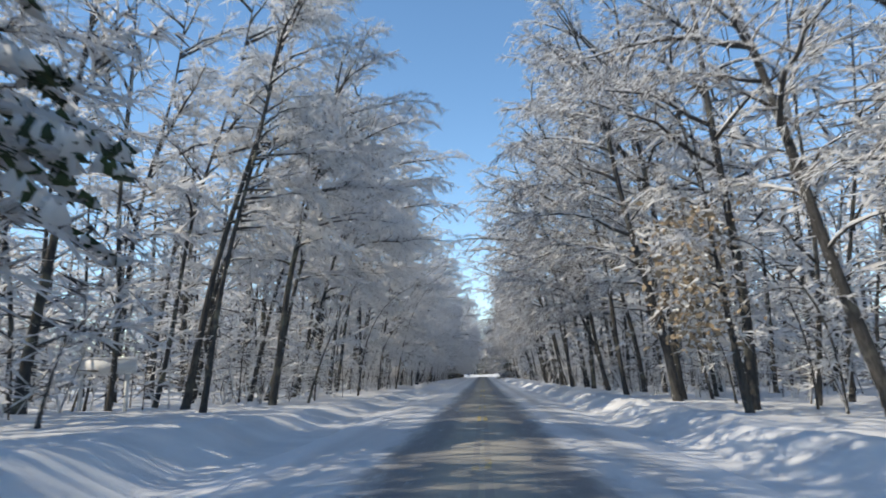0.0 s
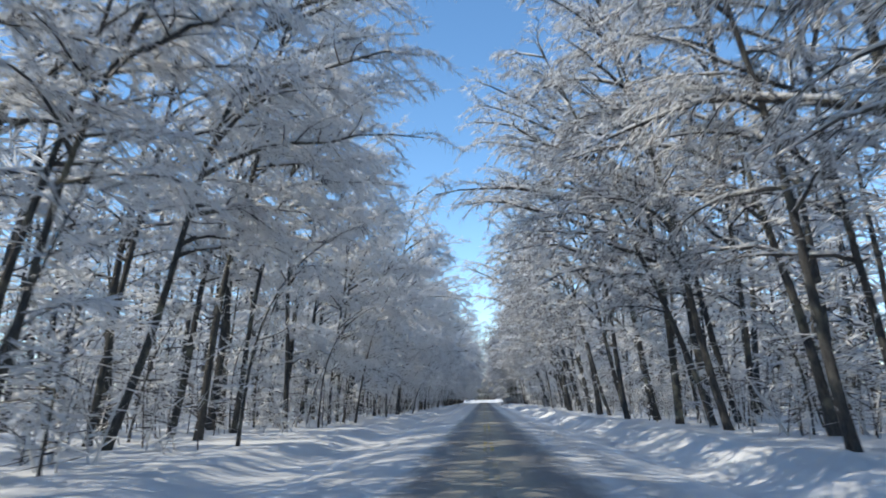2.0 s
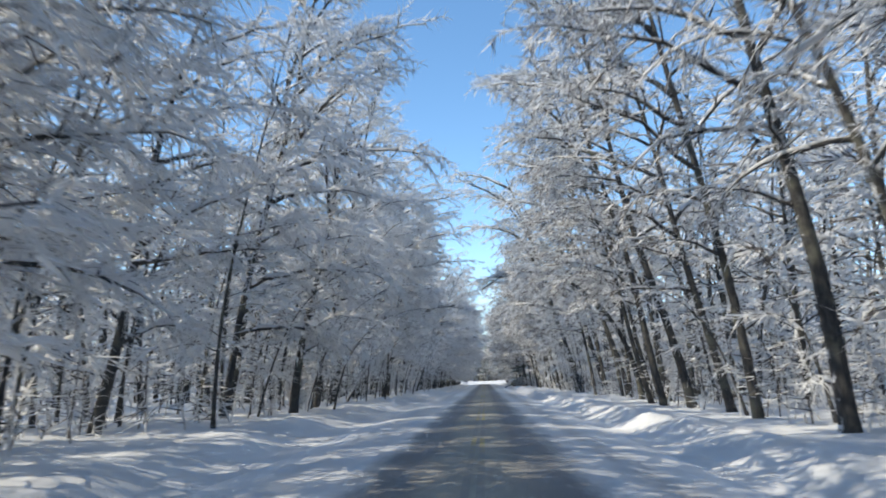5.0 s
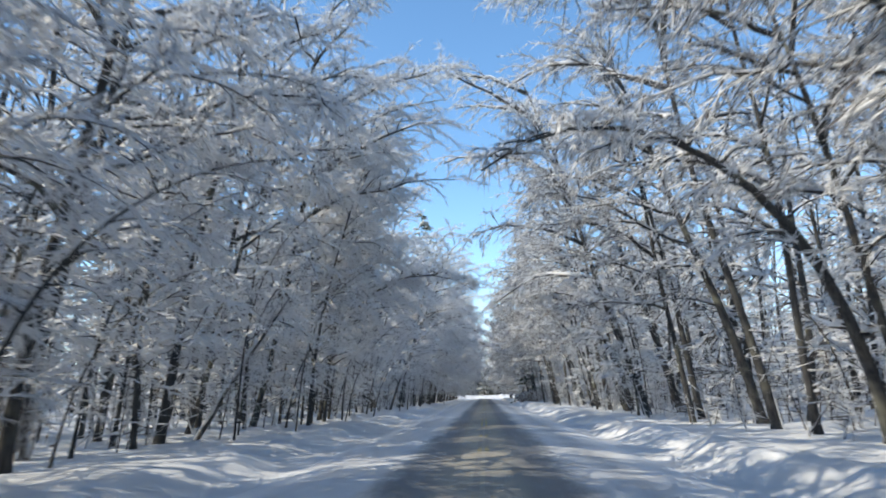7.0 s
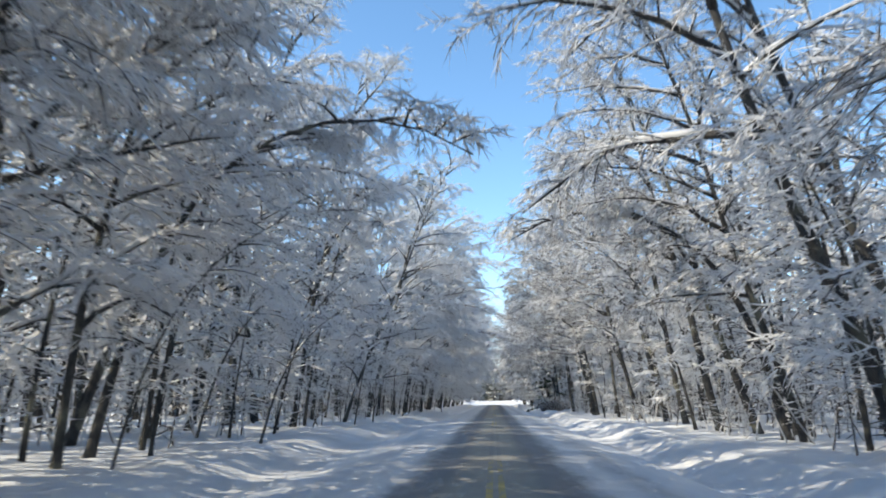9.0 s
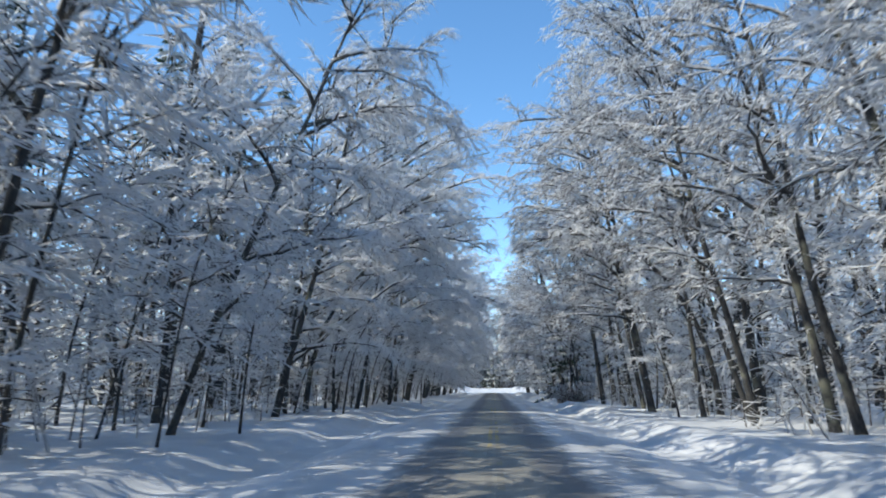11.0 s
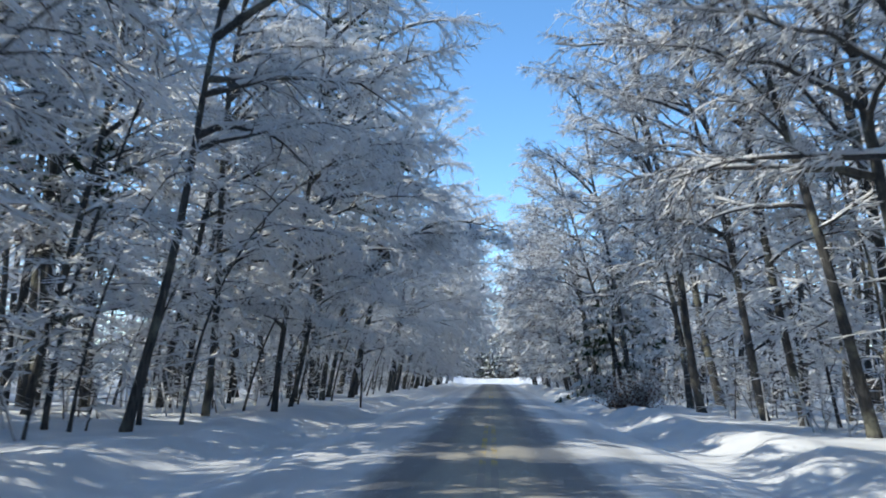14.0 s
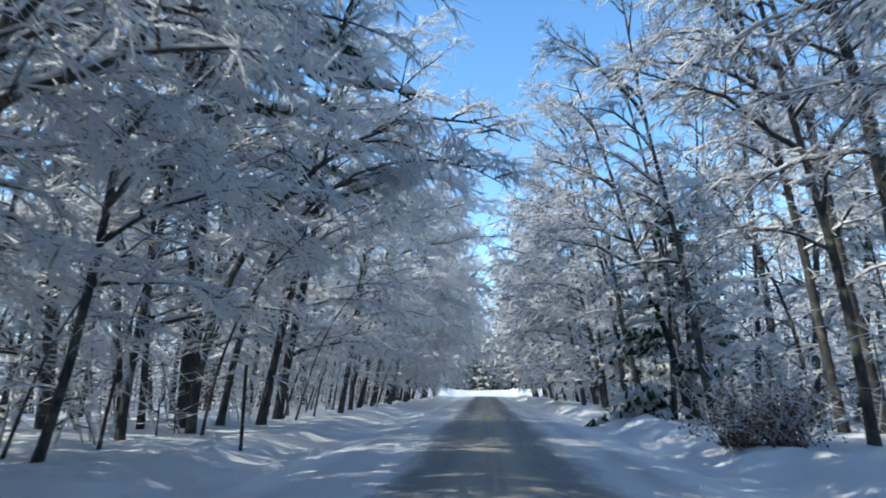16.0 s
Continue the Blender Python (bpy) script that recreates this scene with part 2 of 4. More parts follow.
def smooth_step(a, b, x):
    t = np.clip((x - a) / (b - a), 0, 1)
    return t * t * (3 - 2 * t)


def waves(x, y, scale, seed):
    """A cheap rolling noise between about -1 and 1."""
    rng = np.random.default_rng(seed)
    out = np.zeros(np.broadcast(x, y).shape)
    for k in range(7):
        a, ph = rng.uniform(0, np.pi), rng.uniform(0, 2 * np.pi)
        fq = rng.uniform(0.6, 1.9) / scale
        out = out + np.sin((x * np.cos(a) + y * np.sin(a)) * fq * 2 * np.pi + ph)
    return out / 3.5


def lumps(x, y, scale, seed, octaves=3):
    """Fractal value noise between 0 and 1, for trampled and thrown snow."""
    x, y = np.broadcast_arrays(np.asarray(x, float) / scale, np.asarray(y, float) / scale)
    out, gain, total = 0.0, 1.0, 0.0
    for k in range(octaves):
        i, j = np.floor(x), np.floor(y)
        u, v = x - i, y - j
        u, v = u * u * (3 - 2 * u), v * v * (3 - 2 * v)

        def at(a, b):
            h = np.sin(a * 127.1 + b * 311.7 + (seed + k) * 74.7) * 43758.5453
            return h - np.floor(h)

        out = out + gain * ((at(i, j) * (1 - u) + at(i + 1, j) * u) * (1 - v) + (at(i, j + 1) * (1 - u) + at(i + 1, j + 1) * u) * v)
        total += gain
        x, y, gain = x * 2.03, y * 2.03, gain * 0.5
    return out / total


# ---- ground and road ----
JUNCTION = 276.0


def ground_height(x, y):
    """The snow's height: cleared road, ploughed banks, forest floor, the crossing and its far bank."""
    x, y = np.asarray(x, float), np.asarray(y, float)
    rim = -4.05 - 0.9 * lumps(y, y * 0, 3.0, 5) - 0.3 * lumps(y, y * 0 + 3, 0.8, 6)
    left = (0.29 + 0.30 * smooth_step(26, 14, y)) * smooth_step(rim, rim - 1.6, x)
    left = left + 0.16 * lumps(x, y, 1.1, 7) ** 2 * np.exp(-((x - rim + 0.7) / 0.6) ** 2) * smooth_step(rim + 0.1, rim - 0.4, x)
    left = left + (0.06 * (lumps(x, y, 2.4, 8) - 0.5) + 0.10 * lumps(x, y, 0.85, 19) ** 2) * smooth_step(rim, rim - 1.0, x)
    edge = 3.55 + 0.8 * lumps(y, y * 0, 4.0, 9) + 0.3 * lumps(y, y * 0 + 5, 0.9, 10)
    ridge = np.exp(-((x - edge - 0.6 - 1.1 * lumps(y, y * 0 + 2, 5.0, 18)) / 0.75) ** 2) * (0.01 + 0.42 * lumps(x, y, 1.2, 11, 4) ** 2.4 + 0.20 * lumps(x, y, 0.5, 12, 2) ** 1.5)
    right = (0.28 + 0.08 * smooth_step(70, 40, y) + 0.10 * lumps(x, y, 3.5, 13)) * smooth_step(edge, edge + 2.0, x) + ridge * smooth_step(edge - 0.1, edge + 0.35, x)
    right = right + 0.10 * (lumps(x, y, 0.8, 14) - 0.5) * smooth_step(edge, edge + 0.4, x)
    floor = (0.22 * (lumps(x, y, 7.0, 15) - 0.5) + 0.10 * (lumps(x, y, 1.6, 16, 2) - 0.5)) * smooth_step(6.5, 11, np.abs(x))
    h = np.where(x < 0, left, right) + floor - 0.14
    cross = smooth_step(JUNCTION - 4, JUNCTION, y) * smooth_step(JUNCTION + 13, JUNCTION + 9, y)
    h = h * (1 - cross)
    bank = np.exp(-((y - JUNCTION - 12.5) / 1.6) ** 2) * (0.75 + 0.6 * lumps(x, y, 4.0, 17))
    return h + bank * smooth_step(70, 40, np.abs(x)) + 0.4 * smooth_step(JUNCTION + 9, JUNCTION + 16, y)


def build_ground():
    xs = np.concatenate([[-2500, -900, -300, -120, -70, -45], np.arange(-32, -12, 1.0), np.arange(-12, -7, 0.3), np.arange(-7, -3, 0.2),
                         np.arange(-3, 3, 0.75), np.arange(3, 7.5, 0.16), np.arange(7.5, 12, 0.4), np.arange(12, 32, 1.0), [45, 70, 120, 300, 900, 2500]])
    ys = np.concatenate([[-2500, -700, -200, -80, -40, -20], np.arange(-4, 196, 0.3), np.arange(200, 310, 1.0), [320, 340, 400, 600, 1200, 3000]])
    X, Y = np.meshgrid(xs, ys)
    Z = ground_height(X, Y)
    nx, ny = len(xs), len(ys)
    i, j = np.meshgrid(np.arange(ny - 1), np.arange(nx - 1), indexing="ij")
    a = (i * nx + j).ravel()
    tris = np.concatenate([np.stack([a, a + 1, a + nx + 1], 1), np.stack([a, a + nx + 1, a + nx], 1)])
    sh = Shape(SNOW)
    sh.add(np.stack([X, Y, Z], -1).reshape(-1, 3), tris, np.zeros(len(tris), int))
    tagged(new("ground", sh.mesh("ground", True)), "untrodden snow with low ploughed banks beside the road", "snow", kind="structure")

    sh = Shape(ROAD)
    xs, ys = np.linspace(-4.1, 3.75, 40), np.concatenate([[-300, -60], np.arange(-10, JUNCTION + 4, 1.0)])
    X, Y = np.meshgrid(xs, ys)
    ruts = -0.012 * (np.exp(-((np.abs(X) - 1.1) / 0.35) ** 2)) + 0.012 * waves(X, Y, 2.3, 21) * smooth_step(1.4, 2.2, np.abs(X))
    Z = 0.11 - 0.21 * (X / 4.1) ** 2 + ruts - 0.05 * smooth_step(3.2, 3.75, np.abs(X)) - 0.05 * smooth_step(JUNCTION, JUNCTION + 3, Y)
    nx, ny = len(xs), len(ys)
    i, j = np.meshgrid(np.arange(ny - 1), np.arange(nx - 1), indexing="ij")
    a = (i * nx + j).ravel()
    tris = np.concatenate([np.stack([a, a + 1, a + nx + 1], 1), np.stack([a, a + nx + 1, a + nx], 1)])
    sh.add(np.stack([X, Y, Z], -1).reshape(-1, 3), tris, np.zeros(len(tris), int))
    tagged(new("road", sh.mesh("road", True)), "asphalt road with bare wheel tracks between packed snow", "road", kind="structure")

    sh = Shape(LINE)
    for y0 in np.arange(-40, JUNCTION - 6, 6.0):
        for x0 in (-0.13, 0.05):
            q = np.array([[x0, y0, 0], [x0 + 0.1, y0, 0], [x0 + 0.1, y0 + 6, 0], [x0, y0 + 6, 0]])
            q[:, 2] = 0.114
            sh.add(q, np.array([[0, 1, 2], [0, 2, 3]]), np.zeros(2, int))
    tagged(new("road_marking", sh.mesh("road_marking")), "worn double yellow centre line under dusted snow", "road marking", kind="structure")


build_ground()


# ---- trees ----
UP = np.array([0.0, 0.0, 1.0])


class Crown:
    """One pattern of a broadleaved winter tree whose longer limbs reach towards +x: its stem line, limbs, twigs and snow."""

    def __init__(self, seed, height, limbs, low, reach, fill, split=True, arch=0.0, thick=1.0, coarse=1.0, rime=0.72):
        rng = np.random.default_rng(seed)
        self.height, self.arch, self.coarse, self.rime = height, arch, coarse, rime
        self.bow = rng.uniform(0.01, 0.05)
        self.ph = rng.uniform(0, 6.28, 2)
        self.limb_meshes = []
        twigs, snow = Shape(RIME, TWIG, BARK_SNOWY), Shape(CLING)
        for k in range(limbs):
            f = (k + rng.uniform(0.1, 0.9)) / limbs
            z = height * (low + (0.97 - low) * f)
            road = rng.random() < 0.62
            az = rng.normal(0, 0.75) if road else rng.uniform(0, 6.28)
            length = reach * rng.uniform(0.65, 1.1) * (1.0 if road else 0.7) * (1 - 0.45 * f ** 1.5) * (0.68 + 0.32 * min(1, 3.0 * f))
            el = radians(rng.uniform(16, 42) + 26 * f) * (1 - 0.8 * f * min(1, arch / 60))
            drop = radians(rng.uniform(28, 62)) * (1.1 - 0.5 * f) + radians(30) * f * min(1, arch / 60)
            n = 7
            p = self.axis(z)
            pts, dirs = [p], []
            curl = rng.normal(0, 0.35)
            for i in range(n):
                t = (i + 0.5) / n
                e, a = el - drop * t ** 1.3 + rng.normal(0, 0.09), az + curl * t + rng.normal(0, 0.10)
                d = np.array([math.cos(e) * math.cos(a), math.cos(e) * math.sin(a), math.sin(e)])
                p = p + d * length / n
                pts.append(p), dirs.append(d)
            pts, dirs = np.array(pts), np.array(dirs)
            r0 = (0.028 + 0.0115 * length) * rng.uniform(0.8, 1.2) * thick
            rad = r0 * (1 - np.linspace(0, 1, n + 1) ** 0.8 * 0.86)
            if split:
                limb = Shape(BARK_SNOWY)
                limb.tube(pts, rad, 5)
                self.limb_meshes.append(limb)
            else:
                twigs.tube(pts, rad, 3, 2, cap=False)
            # snow lying along the limb, broken here and there
            run = []
            for i in range(n + 1):
                slope = abs(dirs[min(i, n - 1)][2])
                if rng.random() < 0.9 and slope < 0.8 and i > 0:
                    run.append(i)
                if (len(run) and run[-1] != i) or i == n:
                    if len(run) > 1:
                        q = pts[run] + UP * (rad[run] * 0.75)[:, None]
                        snow.tube(q, np.maximum(rad[run] * 1.2, 0.034) * rng.uniform(0.75, 1.3, len(run)), 4, flat=0.9, cap=False)
                    run = []
            self.spray(rng, twigs, pts, dirs, rad, length, az, fill)
        # small dead side shoots low on the stem
        m = int(14 * fill)
        z = rng.uniform(1.2, height * (low + 0.25), m)
        a = np.array([self.axis(v) for v in z])
        ang = rng.uniform(0, 6.28, m)
        ln = rng.uniform(0.4, 1.6, m)
        b = a + np.stack([np.cos(ang) * ln, np.sin(ang) * ln, rng.uniform(-0.25, 0.35, m) * ln], 1)
        twigs.rods(a, b, np.full(m, 0.016), np.full(m, 0.006))
        self.few_twigs(rng, twigs, a, b, 4)
        self.crown_mesh = twigs.mesh("crown")
        self.snow_mesh = snow.mesh("snow", True)
        self.limb_meshes = [s.mesh("limb", True) for s in self.limb_meshes]

    def axis(self, z):
        """The stem's point at z metres along it: bowed a little, or bent over in an arch."""
        s = np.linspace(0, max(z, 0.01), 24)
        a = np.radians(2 + 57 * self.bow * s / self.height * 2 + self.arch * (s / self.height) ** 1.7)
        step = s[1] - s[0]
        x, h = np.sum(np.sin(a[1:])) * step, np.sum(np.cos(a[1:])) * step
        return np.array([x + 0.10 * math.sin(z * 0.55 + self.ph[0]), 0.14 * math.sin(z * 0.45 + self.ph[1]), h if z > 0 else z])

    def few_twigs(self, rng, sh, a, b, per):
        n = len(a) * per
        t = rng.uniform(0.25, 1, n)[:, None]
        i = np.repeat(np.arange(len(a)), per)
        s = a[i] + (b - a)[i] * t
        d = (b - a)[i]
        d /= np.linalg.norm(d, axis=1, keepdims=True)
        d = d + rng.normal(0, 0.5, (n, 3))
        d[:, 2] -= 0.15
        d /= np.linalg.norm(d, axis=1, keepdims=True)
        sh.twigs(s, s + d * rng.uniform(0.2, 0.7, n)[:, None], rng.uniform(0.006, 0.012, n))

    def spray(self, rng, sh, pts, dirs, rad, length, az, fill):
        """Side branches of a limb in a drooping fan, and their twigs."""
        m = max(4, int(length * 3.9 * fill))
        t = np.sort(rng.uniform(0.16, 1.0, m)) * (len(dirs) - 1e-3)
        i = t.astype(int)
        start = pts[i] + (pts[i + 1] - pts[i]) * (t - i)[:, None]
        side = np.where(np.arange(m) % 2 == 0, 1, -1) * rng.uniform(0.45, 1.25, m)
        base = np.arctan2(dirs[i][:, 1], dirs[i][:, 0]) + side
        e = np.arcsin(np.clip(dirs[i][:, 2], -1, 1)) * 0.6 + rng.normal(0.10, 0.28, m)
        ln = length * rng.uniform(0.16, 0.40, m) * (1.15 - 0.65 * t / len(dirs)) + 0.3
        p, seg = start, 3 if self.coarse < 1.3 else 2
        r = np.clip(rad[i] * 0.55, 0.014, 0.034) * self.coarse ** 0.6
        knots = [p]
        for k in range(seg):
            ee = e - 0.30 * k + rng.normal(0, 0.12, m)
            bb = base - side * 0.16 * k + rng.normal(0, 0.16, m)
            p = p + np.stack([np.cos(ee) * np.cos(bb), np.cos(ee) * np.sin(bb), np.sin(ee)], 1) * (ln / seg)[:, None]
            knots.append(p)
            sh.rods(knots[-2], p, r * (1 - 0.27 * k), r * (0.73 - 0.27 * k), 0, 1 if self.coarse < 1.6 else 0)
        knots = np.array(knots)
        per = np.maximum(3, (ln * (20.0 if self.coarse < 1.0 else 15.0) * fill).astype(int))
        own = np.repeat(np.arange(m), per)
        n = len(own)
        q = rng.uniform(0.1, 1, n) * (seg - 1e-3)
        j = q.astype(int)
        s = knots[j, own] + (knots[j + 1, own] - knots[j, own]) * (q - j)[:, None]
        d = knots[j + 1, own] - knots[j, own]
        d /= np.maximum(np.linalg.norm(d, axis=1, keepdims=True), 1e-6)
        turn = np.where(rng.random(n) < 0.5, 1, -1) * rng.uniform(0.3, 1.1, n)
        c, sn = np.cos(turn), np.sin(turn)
        d = np.stack([d[:, 0] * c - d[:, 1] * sn, d[:, 0] * sn + d[:, 1] * c, d[:, 2] + rng.normal(-0.12, 0.42, n)], 1) + rng.normal(0, 0.3, (n, 3))
        d /= np.linalg.norm(d, axis=1, keepdims=True)
        size = rng.uniform(0.17, 0.64, n)
        sh.twigs(s, s + d * size[:, None] * self.coarse ** 0.7, rng.uniform(0.0085, 0.0205, n) * self.coarse, closed=False, rime=self.rime)

    def stem(self, radius, bark):
        """The trunk, with a flared foot."""
        z = np.concatenate([[-0.6, 0.0, 0.25, 0.7], np.linspace(1.6, self.height, 11)])
        pts = np.array([self.axis(v) for v in z])
        f = np.clip(z / self.height, 0, 1)
        r = radius * (1 - 0.86 * f ** 0.9) + radius * 0.2 * np.exp(-np.maximum(z, 0) / 0.22)
        sh = Shape(bark)
        sh.tube(pts, r, 8, rough=0.06, rng=np.random.default_rng(int(radius * 997)))
        return sh.mesh("trunk", True)


def plant(crown, x, y, radius, lean, name="maple_tree", label="", group="", scale=1.0, turn=0.0, pitch=0.0):
    """A tree at (x, y) whose stem leans by so many degrees along x; its long limbs face the road."""
    z = float(ground_height(x, y))
    root = new(name)
    face = 0.0 if x < 0 else math.pi
    tip = Matrix.Rotation(radians(lean), 4, "Y") @ Matrix.Rotation(radians(pitch), 4, "X")
    root.matrix_world = Matrix.Translation((x, y, z)) @ tip @ Matrix.Rotation(face + radians(turn), 4, "Z") @ Matrix.Scale(scale, 4)
    tagged(root, label, "tree", group)
    child("trunk", crown.stem(radius / scale, BARK_SNOWY if abs(lean) > 13.5 else BARK), root)
    for me in crown.limb_meshes:
        child("limb", me, root)
    tagged(child("crown", crown.crown_mesh, root, "fine twigs coated with snow"), kind="stuff")
    if crown.limb_meshes:
        tagged(child("snow", crown.snow_mesh, root, "snow lying along the limbs"), kind="stuff")
    return root


EDGE = [Crown(100 + i, h, 20, 0.13, r, 1.05, coarse=0.95, rime=0.9) for i, (h, r) in enumerate([(17.5, 6.0), (18.5, 6.4), (17, 5.8), (19.5, 6.2), (18, 6.6), (17, 6.1), (19, 5.9), (16.5, 5.7)])]
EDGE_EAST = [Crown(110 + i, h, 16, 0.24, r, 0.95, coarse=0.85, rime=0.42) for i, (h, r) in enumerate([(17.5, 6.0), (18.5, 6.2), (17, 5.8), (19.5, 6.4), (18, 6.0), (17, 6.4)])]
EDGE_TALL = [Crown(120 + i, h, 18, 0.36, r, 1.1, coarse=0.95, rime=0.9) for i, (h, r) in enumerate([(17.5, 6.4), (18.5, 6.0), (17, 6.6), (19, 6.2)])]
EDGE_FAR = [Crown(130 + i, 17, 16, 0.06, 6.4, 0.55, split=False, coarse=3.4) for i in range(4)]
OVERHANG_WEST = [Crown(170 + i, 16, 14, 0.34, r, 1.15, thick=1.1, coarse=0.8, rime=0.93) for i, r in enumerate([8.6, 8.0])]
OVERHANG = [Crown(160 + i, 16, 12, 0.36, r, 1.1, thick=1.25, coarse=0.72, rime=0.6) for i, r in enumerate([9.0, 8.4, 9.6])]
ARCHED = [Crown(140 + i, 13.0, 22, 0.34, 2.9, 1.15, arch=112.0, coarse=0.95, rime=0.85) for i in range(2)]
INNER = [Crown(200 + i, h, 11, 0.10, 5.4, 0.43, split=False, thick=0.9, coarse=3.6, rime=0.5) for i, h in enumerate([17, 18.5, 16, 19.5, 17.5, 15])]
YOUNG = [Crown(300 + i, h, 11, 0.14, 2.4, 0.75, split=False, arch=a, thick=0.55, coarse=1.35, rime=0.85) for i, (h, a) in enumerate([(7, 25.0), (8.5, 60.0), (6, 10.0), (9, 80.0)])]
SLENDER = [Crown(340 + i, h, 20, 0.12, 3.4, 0.66, split=False, arch=a, thick=0.5, coarse=1.7, rime=0.92) for i, (h, a) in enumerate([(12, 12.0), (10.5, 30.0), (13, 8.0), (11, 45.0)])]

LABELS = {
    "slender": "slender understorey tree with dense fine snowy twigs",
    "edge": "tall bare maple with snow-laden limbs reaching over the road",
    "arched": "slender bare tree bowed by snow in an arch over the road",
    "inner": "bare forest tree with a dark trunk and snowy branches",
    "young": "thin young tree bent under clinging snow",
}

# stems beside the road: x, y, trunk radius, lean
WEST_NEAR = [
    (-11.6, 27.9, 0.16, 10), (-14.0, 34.3, 0.13, 11), (-17.7, 34.4, 0.19, -5), (-11.0, 36.5, 0.12, 12), (-16.7, 40.9, 0.30, 10),
    (-19.1, 48.0, 0.30, 3), (-15.7, 50.6, 0.24, -1), (-13.3, 51.8, 0.17, 8), (-12.1, 37.4, 0.14, 10), (-12.8, 44.6, 0.14, 7), (-13.6, 29.6, 0.12, 8), (-16.4, 31.2, 0.15, 4), (-18.6, 40.0, 0.2, 3), (-9.9, 46.2, 0.15, 6), (-10.4, 51.0, 0.13, 8), (-12.9, 55.3, 0.22, 3),
    (-9.6, 55.8, 0.14, 0), (-11.4, 61.6, 0.19, 6), (-16.2, 63.4, 0.17, 0), (-9.0, 63.5, 0.09, 2), (-11.5, 66.4, 0.17, 6),
    (-9.3, 67.2, 0.09, 1), (-11.6, 70.0, 0.16, 3), (-10.4, 76.0, 0.17, 6), (-9.4, 83.0, 0.15, 7), (-11.8, 90.0, 0.18, 5),
]
WEST_MID = [
    (-15.0, 102.7, 0.26, 5), (-10.7, 105.0, 0.07, 16), (-10.3, 106.0, 0.10, 12), (-20.8, 106.5, 0.36, 5),
    (-15.8, 110.8, 0.14, 1), (-7.9, 114.3, 0.09, -3), (-11.5, 115.0, 0.12, 9), (-7.8, 116.5, 0.09, 5), (-12.0, 103.2, 0.13, 6), (-12.1, 111.6, 0.14, 5), (-12.0, 119.2, 0.13, 7), (-10.9, 126.3, 0.13, 7),
    (-11.1, 129.8, 0.15, 7), (-9.0, 136.0, 0.14, 6), (-7.8, 141.9, 0.10, 17), (-11.1, 148.0, 0.13, -1),
]
WEST_FAR = [
    (-7.6, 158.6, 0.08, -3), (-11.1, 162.3, 0.14, 2), (-7.9, 169.4, 0.11, -1), (-6.8, 172.6, 0.10, 3),
    (-7.3, 175.7, 0.09, 7), (-8.3, 180.7, 0.11, 0), (-14.1, 181.0, 0.18, -2), (-12.3, 184.4, 0.24, -2), (-9.9, 184.5, 0.11, 0),
    (-16.0, 184.6, 0.27, -1), (-9.5, 195.1, 0.17, 4), (-7.4, 203.0, 0.13, 4), (-7.0, 199.0, 0.14, 5),
    (-10.4, 172.2, 0.12, 5), (-11.9, 177.4, 0.13, 4), (-10.8, 190.3, 0.12, 5), (-11.7, 167.5, 0.12, 6), (-11.6, 199.5, 0.13, 5),
]
EAST_NEAR = [
    (9.9, 18.2, 0.20, -14), (8.1, 22.3, 0.19, -1), (7.6, 29.2, 0.19, -8), (8.4, 31.0, 0.17, -4), (7.2, 36.5, 0.13, -6),
    (7.9, 46.0, 0.14, -9), (9.6, 48.8, 0.13, 2), (8.5, 49.7, 0.13, -16), (7.9, 51.9, 0.16, -2), 
    (7.5, 60.7, 0.14, -5), (8.1, 64.1, 0.13, -10), (7.9, 68.4, 0.12, -14), (7.8, 72.5, 0.21, -5), (9.0, 41.5, 0.15, -6),
    (8.0, 78.0, 0.16, -8), (8.8, 83.0, 0.17, -9),
]
EAST_MID = [
    (7.8, 88.2, 0.18, -9), (7.9, 90.9, 0.13, -12), (9.3, 96.9, 0.12, -10), (9.1, 101.3, 0.12, -4), (10.2, 108.4, 0.20, -13),
    (9.8, 114.5, 0.16, -8), (11.0, 122.5, 0.22, -14), (16.4, 129.3, 0.20, -7), (9.5, 131.3, 0.16, -13),
    (12.1, 135.4, 0.22, -5), (9.0, 126.0, 0.14, -11), (9.7, 146.3, 0.17, -6), (9.2, 139.5, 0.15, -9),
]
EAST_FAR = [
    (12.7, 152.7, 0.20, -3), (11.8, 157.4, 0.13, -2), (12.6, 163.4, 0.25, 2), (10.8, 169.3, 0.20, -4),
    (13.2, 171.0, 0.25, 1), (10.9, 185.4, 0.23, -7), (10.2, 186.2, 0.17, -7), (17.3, 194.9, 0.30, -2), (9.6, 176.0, 0.14, -7),
    (8.4, 181.0, 0.14, -5), (7.9, 190.5, 0.15, -6), (9.0, 197.0, 0.16, -6), (7.6, 203.5, 0.15, -7), (15.9, 205.0, 0.3, -7), (7.4, 211.0, 0.15, -6), (7.1, 218.5, 0.15, -6),
    (8.6, 149.5, 0.14, -8), (8.5, 166.5, 0.14, -8), (8.6, 173.0, 0.13, -7),
]
